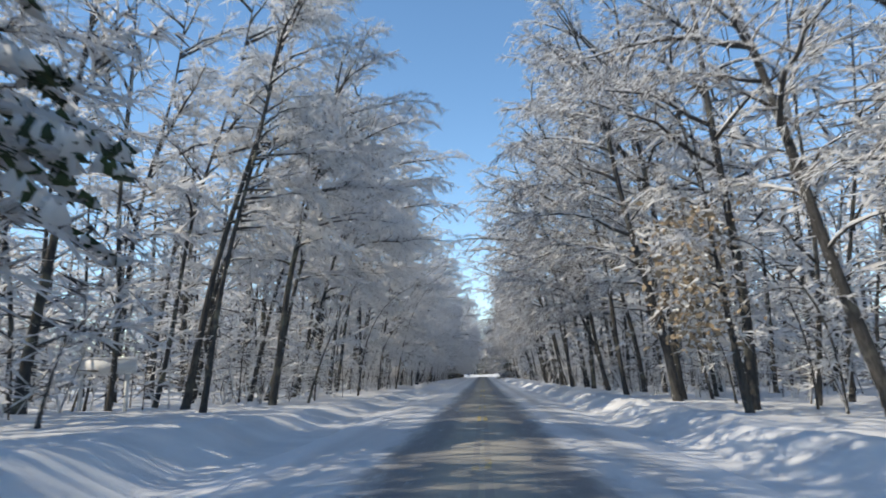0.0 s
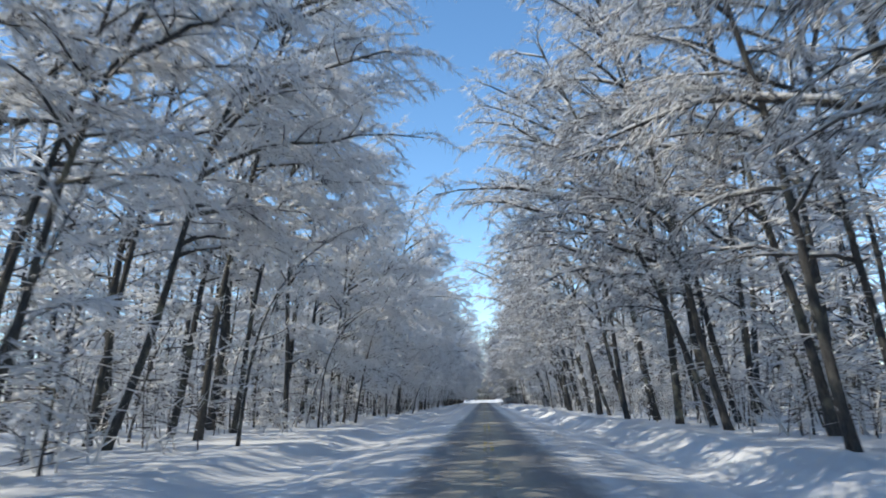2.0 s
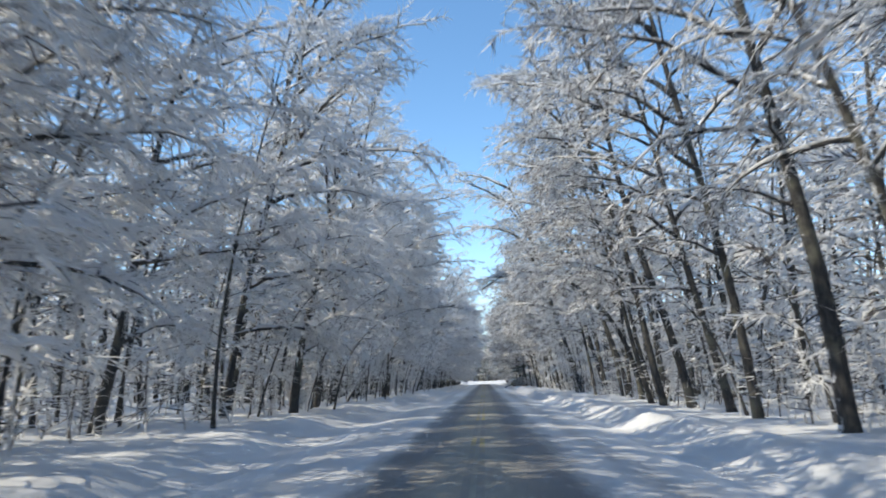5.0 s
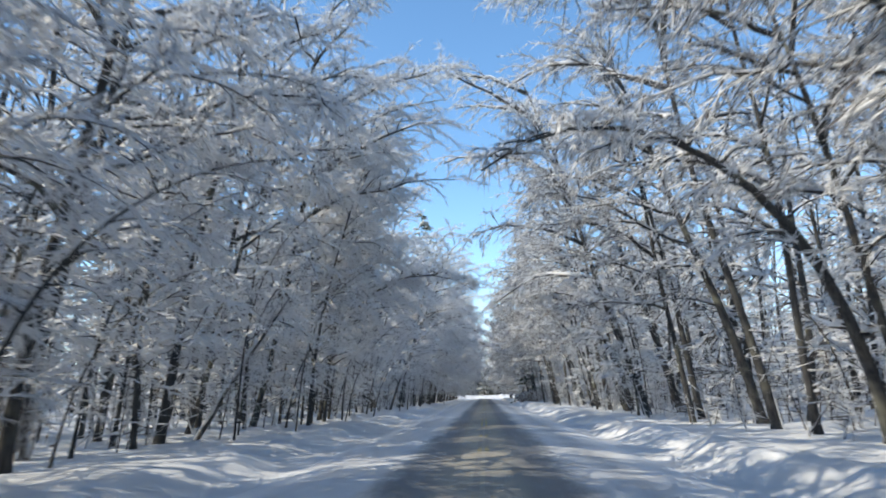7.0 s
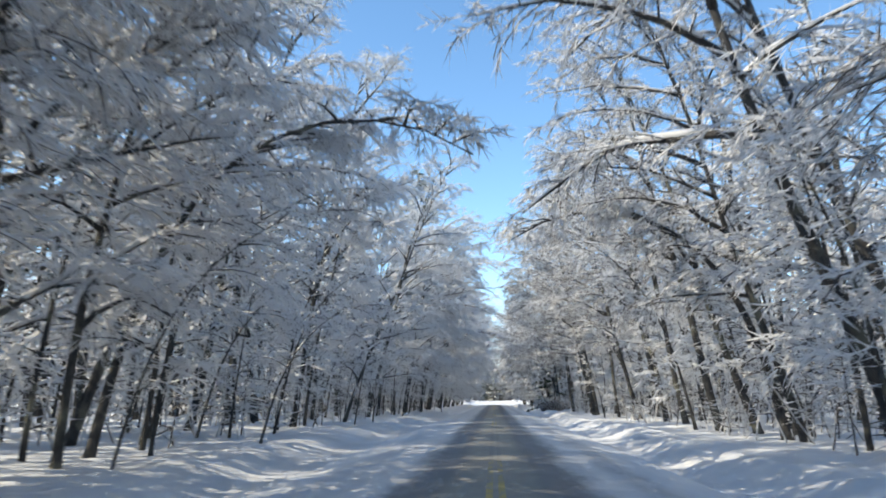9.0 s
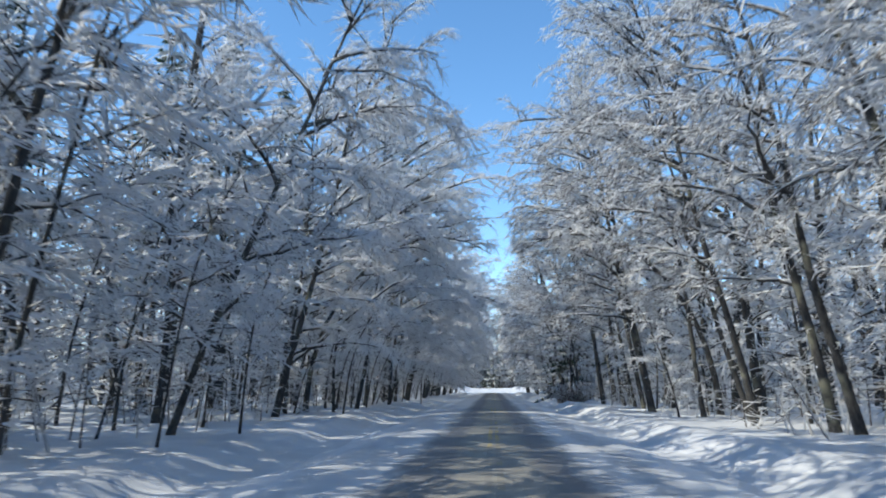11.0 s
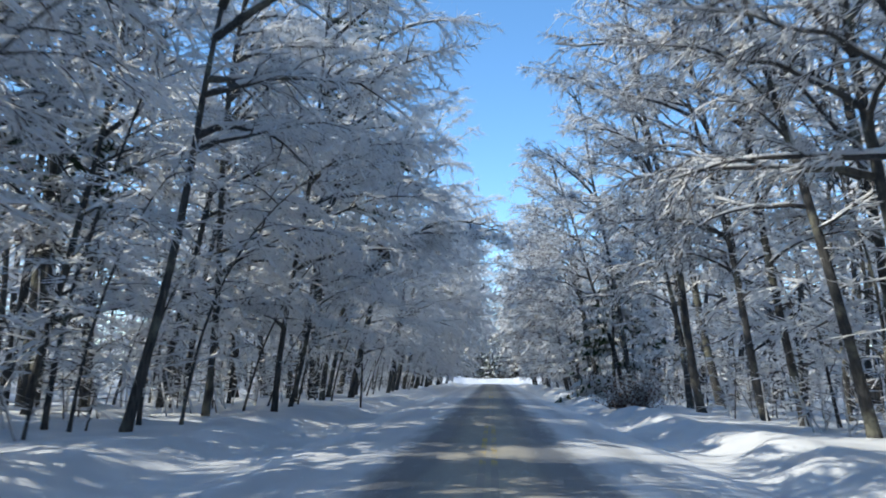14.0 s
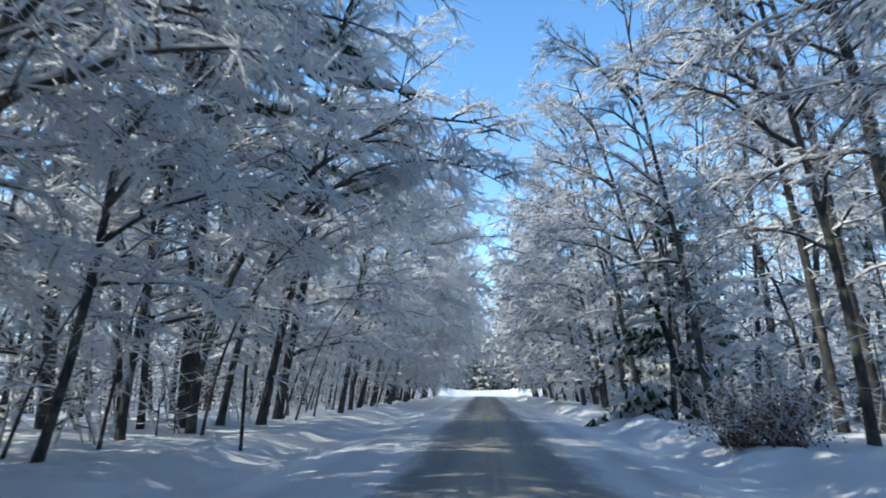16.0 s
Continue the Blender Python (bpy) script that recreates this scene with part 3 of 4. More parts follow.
# trees whose longest limbs reach right over the road: x, y, trunk radius, lean
REACHING = [
    (-11.2, 42.9, 0.16, 13), (-10.4, 97.0, 0.17, 7), (-9.5, 111.0, 0.15, 8), (-11.2, 122.8, 0.16, 15), (-7.4, 164.3, 0.12, 5), (-7.3, 188.0, 0.15, 6),
    (-7.6, 208.0, 0.16, 6), (9.2, 35.7, 0.20, -3), (8.4, 57.7, 0.18, -9), (8.2, 86.0, 0.20, -10), (8.4, 119.8, 0.20, -13), (11.8, 157.3, 0.16, -5), (9.0, 104.5, 0.16, -8),
]
STEMS = WEST_NEAR + WEST_MID + WEST_FAR + EAST_NEAR + EAST_MID + EAST_FAR
taken = [(x, y) for x, y, *_ in STEMS + REACHING]


def free(x, y, gap):
    return all((x - a) ** 2 + (y - b) ** 2 > gap * gap for a, b in taken)


def plant_stems():
    rng = random.Random(11)
    for k, (x, y, r, lean) in enumerate(STEMS):
        if r < 0.085:
            plant(rng.choice(YOUNG), x, y, r, lean, "young_tree", LABELS["young"], "young roadside trees", rng.uniform(0.9, 1.15), rng.uniform(-30, 30))
        elif abs(x) < (12.2 if y > 58 else 17):
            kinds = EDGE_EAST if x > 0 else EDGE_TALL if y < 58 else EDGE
            plant(kinds[(k * 5 + rng.randrange(3)) % len(kinds)], x, y, r, lean, "maple_tree", LABELS["edge"], "trees along the road",
                  rng.uniform(0.9, 1.1), rng.uniform(-28, 28), rng.uniform(-3, 3))
        else:
            plant(rng.choice(INNER), x, y, r, lean, "forest_tree", LABELS["inner"], "trees inside the forest", rng.uniform(0.92, 1.1), rng.uniform(-180, 180))
    for k, (x, y, r, lean) in enumerate(REACHING):
        plant(OVERHANG_WEST[k % 2] if x < 0 else OVERHANG[k % 3], x, y, r, lean, "maple_tree", LABELS["edge"], "trees along the road", 1.0 if x < 0 else 1.12 if y < 100 else 1.25, rng.uniform(-14, 14))
    for x, y, r, lean, turn, size in ((8.7, 97.1, 0.17, -8, 6, 1.0), (8.9, 127.0, 0.15, -4, -9, 1.0), (-8.6, 119.0, 0.12, 3, 5, 1.0), (10.2, 158.5, 0.16, -3, -4, 1.12),
                                      (-8.5, 157.8, 0.13, 2, 8, 1.08), (-7.8, 183.6, 0.14, 2, -6, 1.1), (-8.4, 187.0, 0.13, 2, 9, 1.15)):
        taken.append((x, y))
        plant(ARCHED[turn % 2], x, y, r, lean, "bowed_tree", LABELS["arched"], "bowed trees by the road", size, turn)


def plant_rest():
    """The road's further rows and the forest behind."""
    rng = random.Random(23)
    for side in (-1, 1):
        y = 4.0
        while y < JUNCTION - 3:
            near = 8.2 if y < 75 else 7.4 if y < 195 else 6.5
            x = side * rng.uniform(near, near + 2.2)
            if y < 24 and side < 0:
                x -= 7
            if free(x, y, (3.3 if side < 0 else 2.3) if y < 205 else 2.2):
                taken.append((x, y))
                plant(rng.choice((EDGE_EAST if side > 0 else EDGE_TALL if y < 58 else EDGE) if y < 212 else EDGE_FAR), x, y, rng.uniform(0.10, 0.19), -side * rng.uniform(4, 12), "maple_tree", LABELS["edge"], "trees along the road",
                      rng.uniform(0.85, 1.1), rng.uniform(-35, 35), rng.uniform(-3, 3))
            y += rng.uniform(2.4, 4.6) * ((1 if side < 0 else 0.75) if y < 205 else 0.7)
        for row, (a, b, gap) in enumerate([(11.2, 15, 2.4), (15.5, 21.5, 2.7)]):
            y = 0.0 if row == 0 else 6.0
            while y < JUNCTION - 4:
                x = side * rng.uniform(a, b)
                if free(x, y, 2.6):
                    taken.append((x, y))
                    plant(rng.choice(INNER), x, y, rng.uniform(0.09, 0.22), rng.uniform(-5, 5), "forest_tree", LABELS["inner"], "trees inside the forest",
                          rng.uniform(0.88, 1.12), rng.uniform(-180, 180), rng.uniform(-3, 3))
                y += rng.uniform(0.6, 1.4) * gap * (1.35 if side < 0 else 1.0)
        y = 26.0 if side < 0 else 16.0
        while y < 240:
            x = side * rng.uniform(7.4, 15.5 if side < 0 else 12.5)
            if free(x, y, 1.0) and not (-11 < x < 0 and 145 < y < 155.2):
                taken.append((x, y))
                if rng.random() < (0.75 if side < 0 else 0.35) and y > (58 if side < 0 else 30):
                    plant(rng.choice(SLENDER), x, y, rng.uniform(0.05, 0.09), -side * rng.uniform(-2, 7), "slender_tree", LABELS["slender"],
                          "slender trees under the maples", rng.uniform(0.8, 1.1) * (1.15 if side < 0 else 1.0), rng.uniform(-50, 50))
                else:
                    plant(rng.choice(YOUNG), x, y, rng.uniform(0.03, 0.06), -side * rng.uniform(-4, 14), "young_tree", LABELS["young"],
                          "young roadside trees", rng.uniform(0.6, 1.0), rng.uniform(-60, 60))
            y += rng.uniform(1.1, 2.5) if side < 0 else rng.uniform(2.0, 4.4)


def plant_bowed_saplings():
    """Thin saplings at the left verge, pressed down over the snow."""
    rng = random.Random(37)
    y = 84.0
    while y < 222:
        x = -rng.uniform(6.6, 9.4)
        if free(x, y, 0.8) and not 147 < y < 155.2:
            plant(YOUNG[rng.choice((1, 3))], x, y, rng.uniform(0.03, 0.05), rng.uniform(2, 16), "young_tree", LABELS["young"],
                  "young roadside trees", rng.uniform(0.6, 1.05), rng.uniform(-50, 50))
        y += rng.uniform(1.8, 3.6)


plant_stems()
plant_rest()
plant_bowed_saplings()


def far_woods(name, seed, spots, m=46, coarse=1.15):
    """A belt of snowy trees, distant or added out of view for shade: stems and coarse sprays in one mesh."""
    rng = np.random.default_rng(seed)
    sh = Shape(CLING, TWIG, BARK)
    n = len(spots)
    spots = np.array(spots)
    z = np.array([float(ground_height(x, y)) for x, y in spots])
    h = rng.uniform(15, 23, n)
    for (x, y), zz, hh in zip(spots, z, h):
        top = np.array([x + rng.normal(0, 0.6), y + rng.normal(0, 0.6), zz + hh])
        foot = np.array([x, y, zz - 0.3])
        sh.tube(np.array([foot, foot * 0.6 + top * 0.4, top]), np.array([0.2, 0.13, 0.03]) * rng.uniform(0.7, 1.3), 5, 2)
        f = rng.uniform(0.03, 1.0, m) ** 1.2
        a = foot + (top - foot) * f[:, None]
        ang, ln = rng.uniform(0, 6.28, m), rng.uniform(0.8, 4.2, m) * (1.15 - 0.6 * f)
        mid = a + np.stack([np.cos(ang) * ln, np.sin(ang) * ln, rng.uniform(-0.1, 0.7, m) * ln], 1)
        sh.twigs(a, mid, rng.uniform(0.03, 0.07, m) * coarse, closed=False, rime=0.5)
        i = np.repeat(np.arange(m), 3)
        s = a[i] + (mid - a)[i] * rng.uniform(0.4, 1, len(i))[:, None]
        d = rng.normal(0, 1, (len(i), 3)) * [1, 1, 0.45] + (0, 0, -0.1)
        sh.twigs(s, s + d * coarse, rng.uniform(0.025, 0.06, len(i)) * coarse, closed=False, rime=0.6)
    tagged(new(name, sh.mesh(name)), "dense belt of snow-covered forest, distant or added unseen for shade", "forest", kind="stuff")


def belts():
    rng = random.Random(5)
    for side, name in ((-1, "far_woods"), (1, "far_woods")):
        spots = [(side * (23 + 30 * rng.random() ** 1.4), rng.uniform(-45, 330)) for _ in range(400 if side < 0 else 330)]
        if side < 0:
            # unseen trees behind the start, added only to shade the first metres of ground
            spots += [(-rng.uniform(7.5, 24), rng.uniform(-40, 3)) for _ in range(22)]
        far_woods(name, 40 + side, spots, 46, 1.35)
        far_woods(name, 50 + side, [(side * rng.uniform(56, 85), rng.uniform(-20, 420)) for _ in range(140)], 28, 3.5)
    far_woods("far_woods", 77, [(rng.uniform(-80, 80), JUNCTION + rng.uniform(28, 60)) for _ in range(190)], 45, 1.6)


belts()


def undergrowth(seed, side, n, inner, width, low, high, thick):
    """Snowed-in saplings and brush on the forest floor, too dense to count."""
    rng = np.random.default_rng(seed)
    sh = Shape(CLING, TWIG)
    x, y = side * (inner + width * rng.random(n) ** 1.2), rng.uniform(6 if inner > 10 else 30, JUNCTION - 5, n)
    z = ground_height(x, y)
    foot = np.stack([x, y, z - 0.05], 1)
    h = rng.uniform(low, high, n) * (1 + 0.6 * smooth_step(25, 40, np.abs(x)))
    top = foot + np.stack([rng.normal(0, 0.22, n) * h, rng.normal(0, 0.22, n) * h, h], 1)
    sh.rods(foot, top, np.full(n, 0.02 + 0.01 * thick), np.full(n, 0.01))
    per = 12
    i = np.repeat(np.arange(n), per)
    f = rng.uniform(0.2, 1, n * per)[:, None]
    s = foot[i] + (top - foot)[i] * f
    ang = rng.uniform(0, 6.28, n * per)
    ln = rng.uniform(0.4, 1.5, n * per) * (0.4 + 0.6 * thick)
    d = np.stack([np.cos(ang) * ln, np.sin(ang) * ln, rng.normal(0.05, 0.35, n * per) * ln], 1)
    sh.twigs(s, s + d, rng.uniform(0.018, 0.045, n * per) * thick * (1 + np.repeat(smooth_step(20, 40, np.abs(x)), per)), closed=False, rime=0.4)
    tagged(new("undergrowth", sh.mesh("undergrowth")), "snowed-in brush and saplings under the trees", "undergrowth", kind="stuff")


undergrowth(61, -1, 1600, 11.5, 40, 1.2, 4.6, 1.0)
undergrowth(62, 1, 1500, 11.5, 40, 1.2, 4.6, 1.0)
undergrowth(63, -1, 620, 8.0, 6.0, 0.5, 2.6, 0.5)
undergrowth(64, 1, 900, 7.8, 6.5, 0.5, 2.6, 0.45)


# ---- conifers ----
class Conifer:
    """A snow-laden conifer: stem, boughs with needle sprays that carry snow on top."""

    def __init__(self, seed, height, radius, bare, whorl=0.5, per=6, size=0.05):
        rng = np.random.default_rng(seed)
        self.height = height
        sh, wood = Shape(CLING, NEEDLE), Shape(BARK)
        z = height * bare
        while z < height * 0.99:
            f = (z - height * bare) / (height * (1 - bare))
            for k in range(per):
                length = radius * (1 - f) ** 0.8 * rng.uniform(0.6, 1.1) + 0.25
                az = rng.uniform(0, 6.28)
                p, pts = np.array([0, 0, z + rng.uniform(-0.2, 0.2)]), []
                pts.append(p)
                for i in range(5):
                    e = radians(8 - 34 * (1 - f * 0.6) * (i / 4)) + rng.normal(0, 0.05)
                    p = p + np.array([math.cos(e) * math.cos(az), math.cos(e) * math.sin(az), math.sin(e)]) * length / 5
                    pts.append(p)
                pts = np.array(pts)
                wood.tube(pts, 0.022 * (0.4 + length / 3) * np.linspace(1, 0.3, 6), 3, cap=False)
                n = max(6, int(length * 10))
                t = rng.uniform(0.15, 1, n) * 4.999
                i = t.astype(int)
                s = pts[i] + (pts[i + 1] - pts[i]) * (t - i)[:, None]
                a = az + np.where(rng.random(n) < 0.5, 1, -1) * rng.uniform(0.2, 1.2, n)
                d = np.stack([np.cos(a), np.sin(a), rng.normal(-0.38, 0.22, n)], 1)
                ln = rng.uniform(0.25, 0.6, n) * (1.2 - 0.5 * t / 5) * (0.7 + 0.1 * radius)
                top = rng.random(n) < 0.68
                for snowy, slot in ((top, 0), (~top, 1)):
                    if snowy.any():
                        sh.twigs(s[snowy], (s + d * ln[:, None])[snowy], rng.uniform(0.7, 1.6, snowy.sum()) * size, slot, 1, 1.3)
            z += whorl * rng.uniform(0.7, 1.3)
        self.boughs, self.wood = sh.mesh("needles"), wood.mesh("bough_frame", True)

    def stem(self, radius):
        z = np.linspace(-0.5, self.height, 9)
        sh = Shape(BARK)
        sh.tube(np.stack([0 * z, 0 * z, z], 1), radius * (1 - 0.93 * np.clip(z / self.height, 0, 1)), 8, rough=0.05, rng=np.random.default_rng(3))
        return sh.mesh("trunk", True)


def plant_conifer(kind, x, y, radius, name, label, group="", scale=1.0, turn=0.0):
    root = new(name)
    root.matrix_world = pose(x, y, float(ground_height(x, y)), 0, 0, turn) @ Matrix.Scale(scale, 4)
    tagged(root, label, "tree", group)
    child("trunk", kind.stem(radius / scale), root)
    tagged(child("bough_frame", kind.wood, root), kind="stuff")
    tagged(child("needles", kind.boughs, root, "dark green needle sprays carrying snow"), kind="stuff")


def conifers():
    spruce = [Conifer(401, 10, 2.8, 0.04, 0.7, 5, 0.12), Conifer(402, 9, 3.2, 0.04, 0.66, 5, 0.12)]
    pine = [Conifer(411, 21, 5.2, 0.28, 0.8, 6, 0.085), Conifer(412, 16, 5.2, 0.29, 0.75, 7, 0.15)]
    label = "tall dark pine with drooping snow-covered boughs"
    for kind, x, y, r, size, turn in ((1, -11.3, 13.4, 0.2, 1.0, 40), (0, -14.4, 161.5, 0.3, 1.0, 10), (0, -14.7, 172.0, 0.36, 1.05, 130), (0, -8.7, 185.0, 0.26, 1.33, 70)):
        plant_conifer(pine[kind], x, y, r, "pine_tree", label, "pines among the maples", size, turn)
    rng = random.Random(31)
    y = 124.0
    while y < 172:
        plant_conifer(rng.choice(pine), -rng.uniform(17, 23), y, rng.uniform(0.18, 0.28), "pine_tree", label, "pines among the maples", rng.uniform(0.9, 1.1), rng.uniform(0, 360))
        y += rng.uniform(8.0, 12.0)
    label = "low hemlock with dense boughs under snow"
    for x, y, size, turn in ((7.4, 194.0, 1.0, 0), (8.0, 208.0, 0.9, 90), (9.6, 199.5, 1.1, 200)):
        plant_conifer(spruce[1], x, y, 0.13, "hemlock_tree", label, "hemlocks by the road", size, turn)
    rng = random.Random(9)
    x = -34.0
    while x < 36:
        plant_conifer(rng.choice(spruce), x, JUNCTION + rng.uniform(16, 20), 0.15, "spruce_tree", "sunlit spruce with snow on its boughs beyond the crossing",
                      "spruces beyond the crossing", rng.uniform(0.75, 1.2), rng.uniform(0, 360))
        x += rng.uniform(2.6, 4.4) if abs(x) > 12 else rng.uniform(1.3, 2.2)
    x = -12.0
    while x < 13:
        plant_conifer(rng.choice(spruce), x, JUNCTION + rng.uniform(21, 25), 0.15, "spruce_tree", "sunlit spruce with snow on its boughs beyond the crossing",
                      "spruces beyond the crossing", rng.uniform(1.0, 1.35), rng.uniform(0, 360))
        x += rng.uniform(1.8, 2.6)
    x = -32.0
    while x < 34:
        plant(rng.choice(EDGE_FAR), x, JUNCTION + rng.uniform(19, 28), 0.12, rng.uniform(-4, 4), "forest_tree", "sunlit snowy tree beyond the crossing",
              "trees beyond the crossing", rng.uniform(0.55, 0.75), rng.uniform(0, 360))
        x += rng.uniform(2.0, 3.6)


conifers()
plant(YOUNG[2], -8.4, 13.6, 0.05, 4, "snowy_shrub", "low shrub buried in clinging snow", "", 0.3)


# ---- leaf-bearing oak, brush, sign, post ----
def leaves(sh, rng, centres, size, slot=0):
    """Curled leaves: two faces each, folded along the rib."""
    n = len(centres)
    d = rng.normal(0, 1, (n, 3)) + (0, 0, -0.5)
    d /= np.linalg.norm(d, axis=1, keepdims=True)
    s = np.cross(d, rng.normal(0, 1, (n, 3)))
    s /= np.linalg.norm(s, axis=1, keepdims=True)
    u = np.cross(s, d)
    z = rng.uniform(0.7, 1.3, n)[:, None] * size
    verts = np.stack([centres, centres + d * z * 0.5 + s * z * 0.32 + u * z * 0.14, centres + d * z, centres + d * z * 0.5 - s * z * 0.32 + u * z * 0.14], 1).reshape(-1, 3)
    base = np.arange(n)[:, None] * 4
    tris = np.concatenate([base + [0, 1, 2], base + [0, 2, 3]], 1).reshape(-1, 3)
    sh.add(verts, tris, np.full(2 * n, slot))


def leafy_oak(x, y):
    rng = np.random.default_rng(71)
    kind = Crown(72, 9, 12, 0.22, 2.6, 0.9, thick=0.7)
    root = plant(kind, x, y, 0.12, -3, "oak_tree", "young oak still holding tan withered leaves and snow")
    sh = Shape(OAK_LEAF, CLING)
    c = np.stack([rng.normal(1.1, 0.7, 560), rng.normal(0, 0.7, 560), rng.uniform(1.9, 5.9, 560)], 1)
    c = c + rng.normal(0, 0.16, c.shape)
    leaves(sh, rng, c, 0.23)
    k = rng.choice(560, 160)
    sh.twigs(c[k] - (0.14, 0, -0.05), c[k] + rng.normal(0, 0.14, (160, 3)), np.full(160, 0.05), 1, 1)
    tagged(child("leaves", sh.mesh("leaves"), root, "curled tan oak leaves"), kind="stuff")


def brush(x, y, wide, high, seed, count=900):
    """A tangled bush with dark withered leaves and snow lying in it."""
    rng = np.random.default_rng(seed)
    root = new("withered_bush")
    root.location = (x, y, float(ground_height(x, y)))
    tagged(root, "dark reddish-brown withered bush dusted with snow", "bush")
    st = Shape(CLING, TWIG)
    n = 60
    lobe = rng.choice([-0.42, 0.0, 0.3], n) * wide
    a = np.stack([lobe * 0.6 + rng.normal(0, wide * 0.08, n), rng.normal(0, wide * 0.10, n), np.full(n, -0.1)], 1)
    b = np.stack([lobe + rng.normal(0, wide * 0.22, n), rng.normal(0, wide * 0.30, n), rng.uniform(0.3, 1.0, n) * high * (1.0 - 0.45 * np.abs(lobe) / wide)], 1)
    st.rods(a, b, np.full(n, 0.014), np.full(n, 0.005))
    # drooping tips
    c = b + np.stack([rng.normal(0, 0.3, n), rng.normal(0, 0.3, n), -rng.uniform(0.05, 0.4, n)], 1)
    st.rods(b, c, np.full(n, 0.009), np.full(n, 0.004))
    i = rng.integers(0, n, 420)
    s = a[i] + (b - a)[i] * rng.uniform(0.3, 1, 420)[:, None]
    st.twigs(s, s + rng.normal(0, 0.24, (420, 3)), rng.uniform(0.008, 0.024, 420), rime=0.6)
    tagged(child("stem_tangle", st.mesh("stem_tangle"), root, "tangled stems with snow"), kind="stuff")
    lf = Shape(DARK_LEAF)
    i = rng.integers(0, n, count)
    c = a[i] + (b - a)[i] * rng.uniform(0.12, 1, count)[:, None] + rng.normal(0, 0.10, (count, 3))
    c[:, 2] = np.maximum(c[:, 2] - 0.08 * high, 0.03)
    leaves(lf, rng, c, 0.085)
    tagged(child("leaves", lf.mesh("leaves"), root, "dark withered leaves"), kind="stuff")


def sign(x, y):
    z = float(ground_height(x, y))
    root = new("roadside_sign")
    root.matrix_world = pose(x, y, z, 0, 0, 4)
    tagged(root, "long grey wooden board sign on two posts with snow", "sign")
    sh = Shape(BOARD)
    sh.box((-1.15, -0.04, 1.32), (1.15, 0.04, 1.84), 0, 0.012)
    child("board", sh.mesh("board"), root)
    for sx in (-0.8, 0.8):
        sh = Shape(BOARD)
        sh.box((sx - 0.06, 0.045, -0.4), (sx + 0.06, 0.165, 1.80), 0, 0.01)
        child("post", sh.mesh("post"), root)
    rng = np.random.default_rng(4)
    sh = Shape(CLING)
    xs = np.linspace(-1.13, 1.13, 15)
    sh.tube(np.stack([xs, 0 * xs, 1.86 + 0 * xs], 1), 0.055 * rng.uniform(0.8, 1.25, 15), 8, flat=0.9)
    child("snow_cap", sh.mesh("snow_cap", True), root, "rounded snow on the board's top edge")


def marker(x, y):
    z = float(ground_height(x, y))
    root = new("marker_post")
    root.location = (x, y, z)
    tagged(root, "thin dark marker post standing in the snow", "post")
    sh = Shape(POST)
    h = np.array([-0.4, 0.0, 0.65, 1.3, 1.86])
    sh.tube(np.stack([0.012 * h, 0 * h, h], 1), np.array([0.043, 0.043, 0.042, 0.04, 0.038]), 8)
    child("stake", sh.mesh("stake", True), root)
    sh = Shape(CLING)
    sh.tube(np.array([[0.022, 0, 1.87], [0.022, 0, 1.90], [0.024, 0, 1.93]]), np.array([0.04, 0.042, 0.02]), 8)
    child("snow_cap", sh.mesh("snow_cap", True), root)


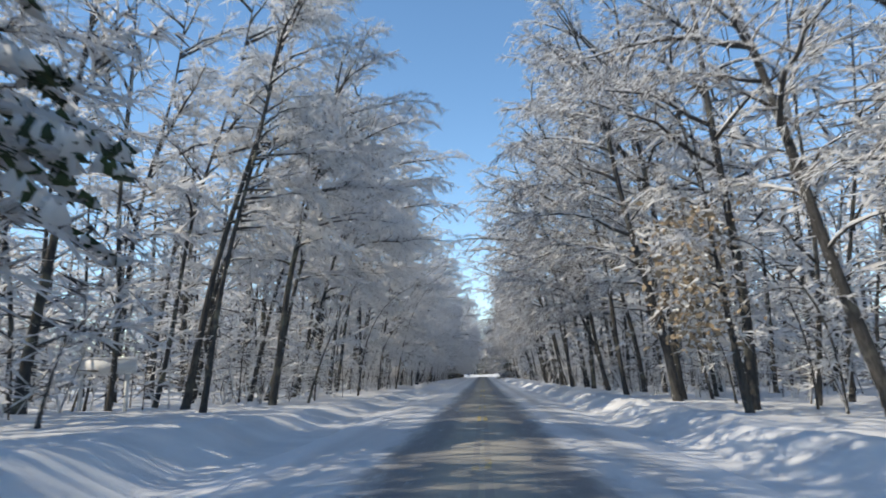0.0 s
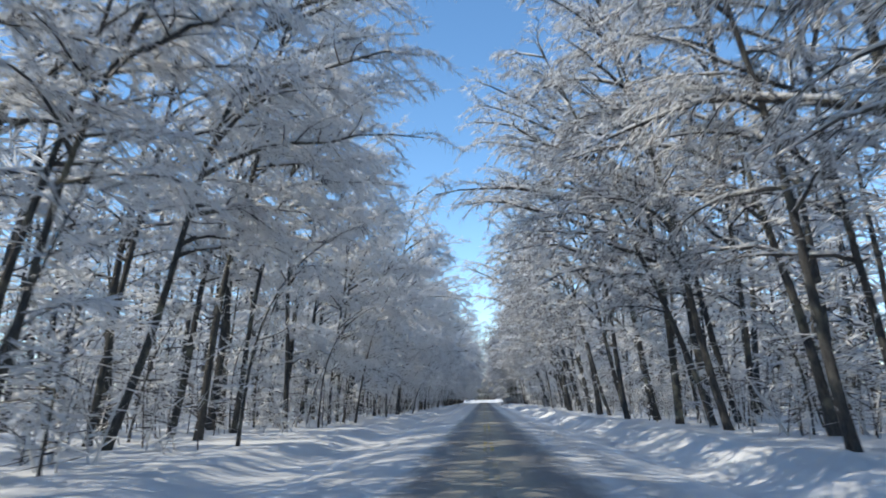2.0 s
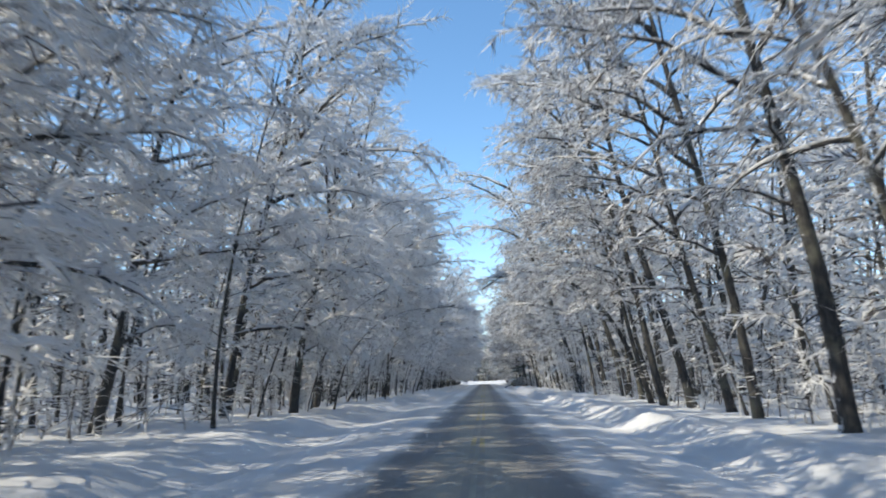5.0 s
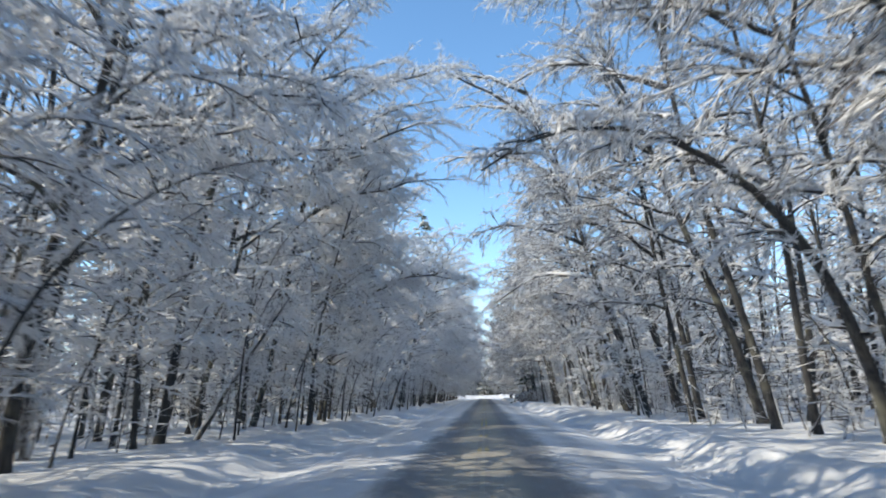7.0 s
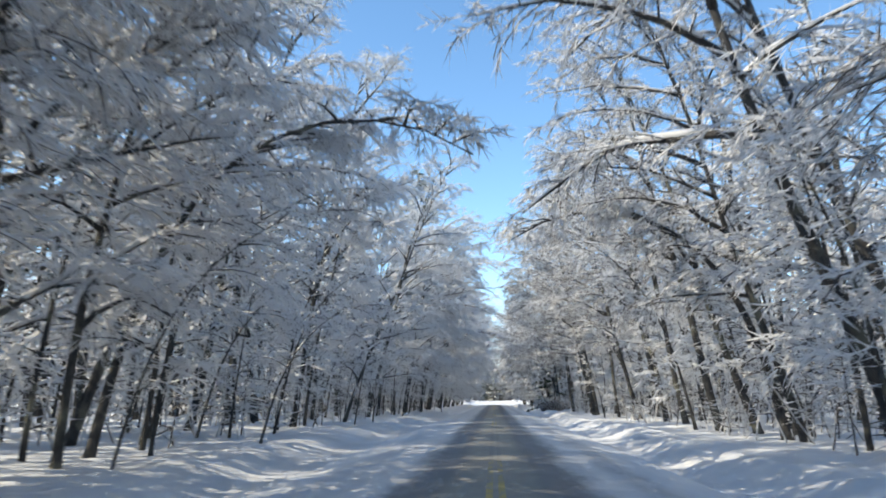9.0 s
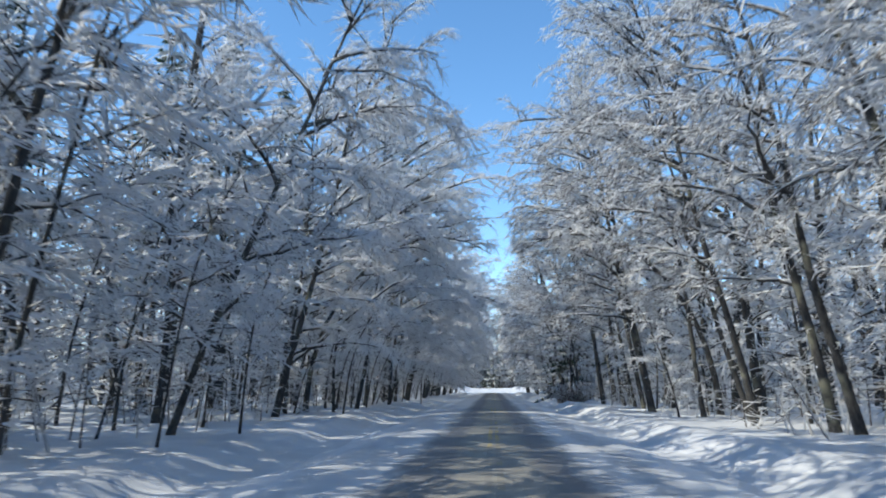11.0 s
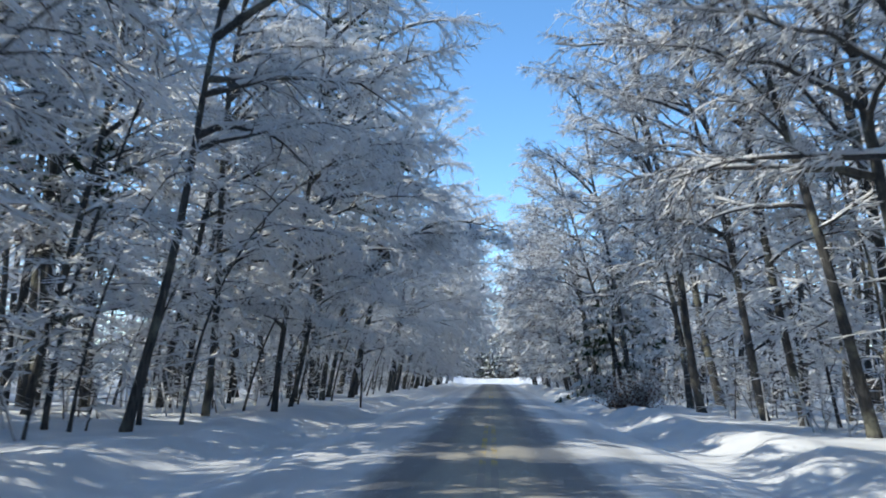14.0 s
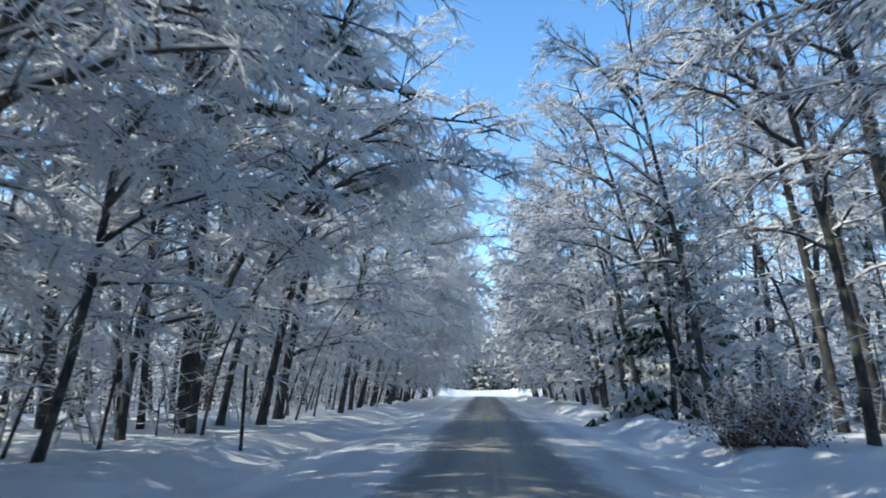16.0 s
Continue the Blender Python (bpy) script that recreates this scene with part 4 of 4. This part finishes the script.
def snowy_bough(name, points, radius, seed, per=26):
    """A bough under thick snow along a line of points, with its twigs: bark below, snow pad above."""
    rng = np.random.default_rng(seed)
    p = np.array(points, float)
    t = np.linspace(0, len(p) - 1.001, 15)
    i = t.astype(int)
    pts = p[i] + (p[i + 1] - p[i]) * (t - i)[:, None] + rng.normal(0, 0.02, (15, 3))
    rad = radius * np.linspace(1.0, 0.4, 15)
    wood = Shape(BARK_SNOWY)
    wood.tube(pts, rad, 6)
    pad = Shape(CLING)
    pad.tube(pts + UP * (rad * 0.7)[:, None], rad * rng.uniform(0.95, 1.35, 15), 7, flat=0.85)
    twig = Shape(RIME, TWIG)
    k = rng.integers(3, 14, per)
    a = pts[k]
    d = (pts[k] - pts[k - 1])
    d = d / np.linalg.norm(d, axis=1, keepdims=True) + rng.normal(0, 0.6, (per, 3))
    b = a + d * rng.uniform(0.3, 0.8, per)[:, None]
    twig.rods(a, b, np.full(per, 0.018), np.full(per, 0.008))
    j = np.repeat(np.arange(per), 7)
    s = a[j] + (b - a)[j] * rng.uniform(0.2, 1, len(j))[:, None]
    twig.twigs(s, s + (b - a)[j] * 0.3 + rng.normal(0, 0.16, (len(j), 3)), rng.uniform(0.008, 0.018, len(j)), closed=False)
    return wood.mesh(name, True), pad.mesh("snow_pad", True), twig.mesh("twig_spray")


def bough_on(root, points, radius, seed):
    """Adds a thick snowy bough, given in world places, to a standing tree."""
    back = root.matrix_world.inverted()
    local = [back @ Vector(p) for p in points]
    wood, pad, twig = snowy_bough("limb", [tuple(v) for v in local], radius, seed)
    limb = child("limb", wood, root, "heavy bough slanting towards the road")
    child("snow_pad", pad, limb, "thick white snow along the bough")
    tagged(child("twig_spray", twig, limb), kind="stuff")


def loose_wood(name, label, category, points, radius, seed):
    wood, pad, twig = snowy_bough("wood", points, radius, seed, 18)
    root = new(name)
    tagged(root, label, category)
    child("wood", wood, root)
    child("snow_pad", pad, root, "thick white snow along the wood")
    tagged(child("twig_spray", twig, root), kind="stuff")


slanting = plant(EDGE[2], -8.8, 155.3, 0.10, 1, "maple_tree", LABELS["edge"], "trees along the road", 0.95, 12)
bough_on(slanting, [(-8.75, 155.3, 2.3), (-7.7, 155.35, 3.1), (-6.0, 155.7, 4.6), (-4.5, 156.0, 5.8), (-3.8, 156.2, 6.1)], 0.10, 91)
bough_on(slanting, [(-8.7, 155.3, 5.0), (-7.6, 154.9, 5.6), (-6.6, 154.6, 5.3), (-5.9, 154.4, 4.3)], 0.07, 92)
loose_wood("broken_limb", "broken hanging limb under thick snow, its tip on the ground", "branch", [(-11.4, 91.2, 2.0), (-10.2, 91.0, 1.9), (-9.2, 90.8, 1.6), (-8.7, 90.6, 1.0), (-8.4, 90.5, 0.22)], 0.08, 93)
loose_wood("leaning_sapling", "thin dead sapling leaning towards the road, plastered white with snow", "tree",
           [(-8.65, 102.6, 0.05), (-7.4, 102.7, 2.1), (-6.1, 102.8, 4.2), (-5.3, 102.9, 5.5)], 0.085, 94)
leafy_oak(7.4, 20.9)
brush(5.9, 180.4, 2.2, 1.9, 81, 2200)
brush(6.8, 184.0, 1.5, 1.5, 82, 600)
brush(6.6, 196.0, 1.6, 1.4, 84, 600)
brush(-10.2, 96.5, 1.0, 3.4, 83, 300)
sign(-13.3, 25.0)
marker(-5.5, 180.4)
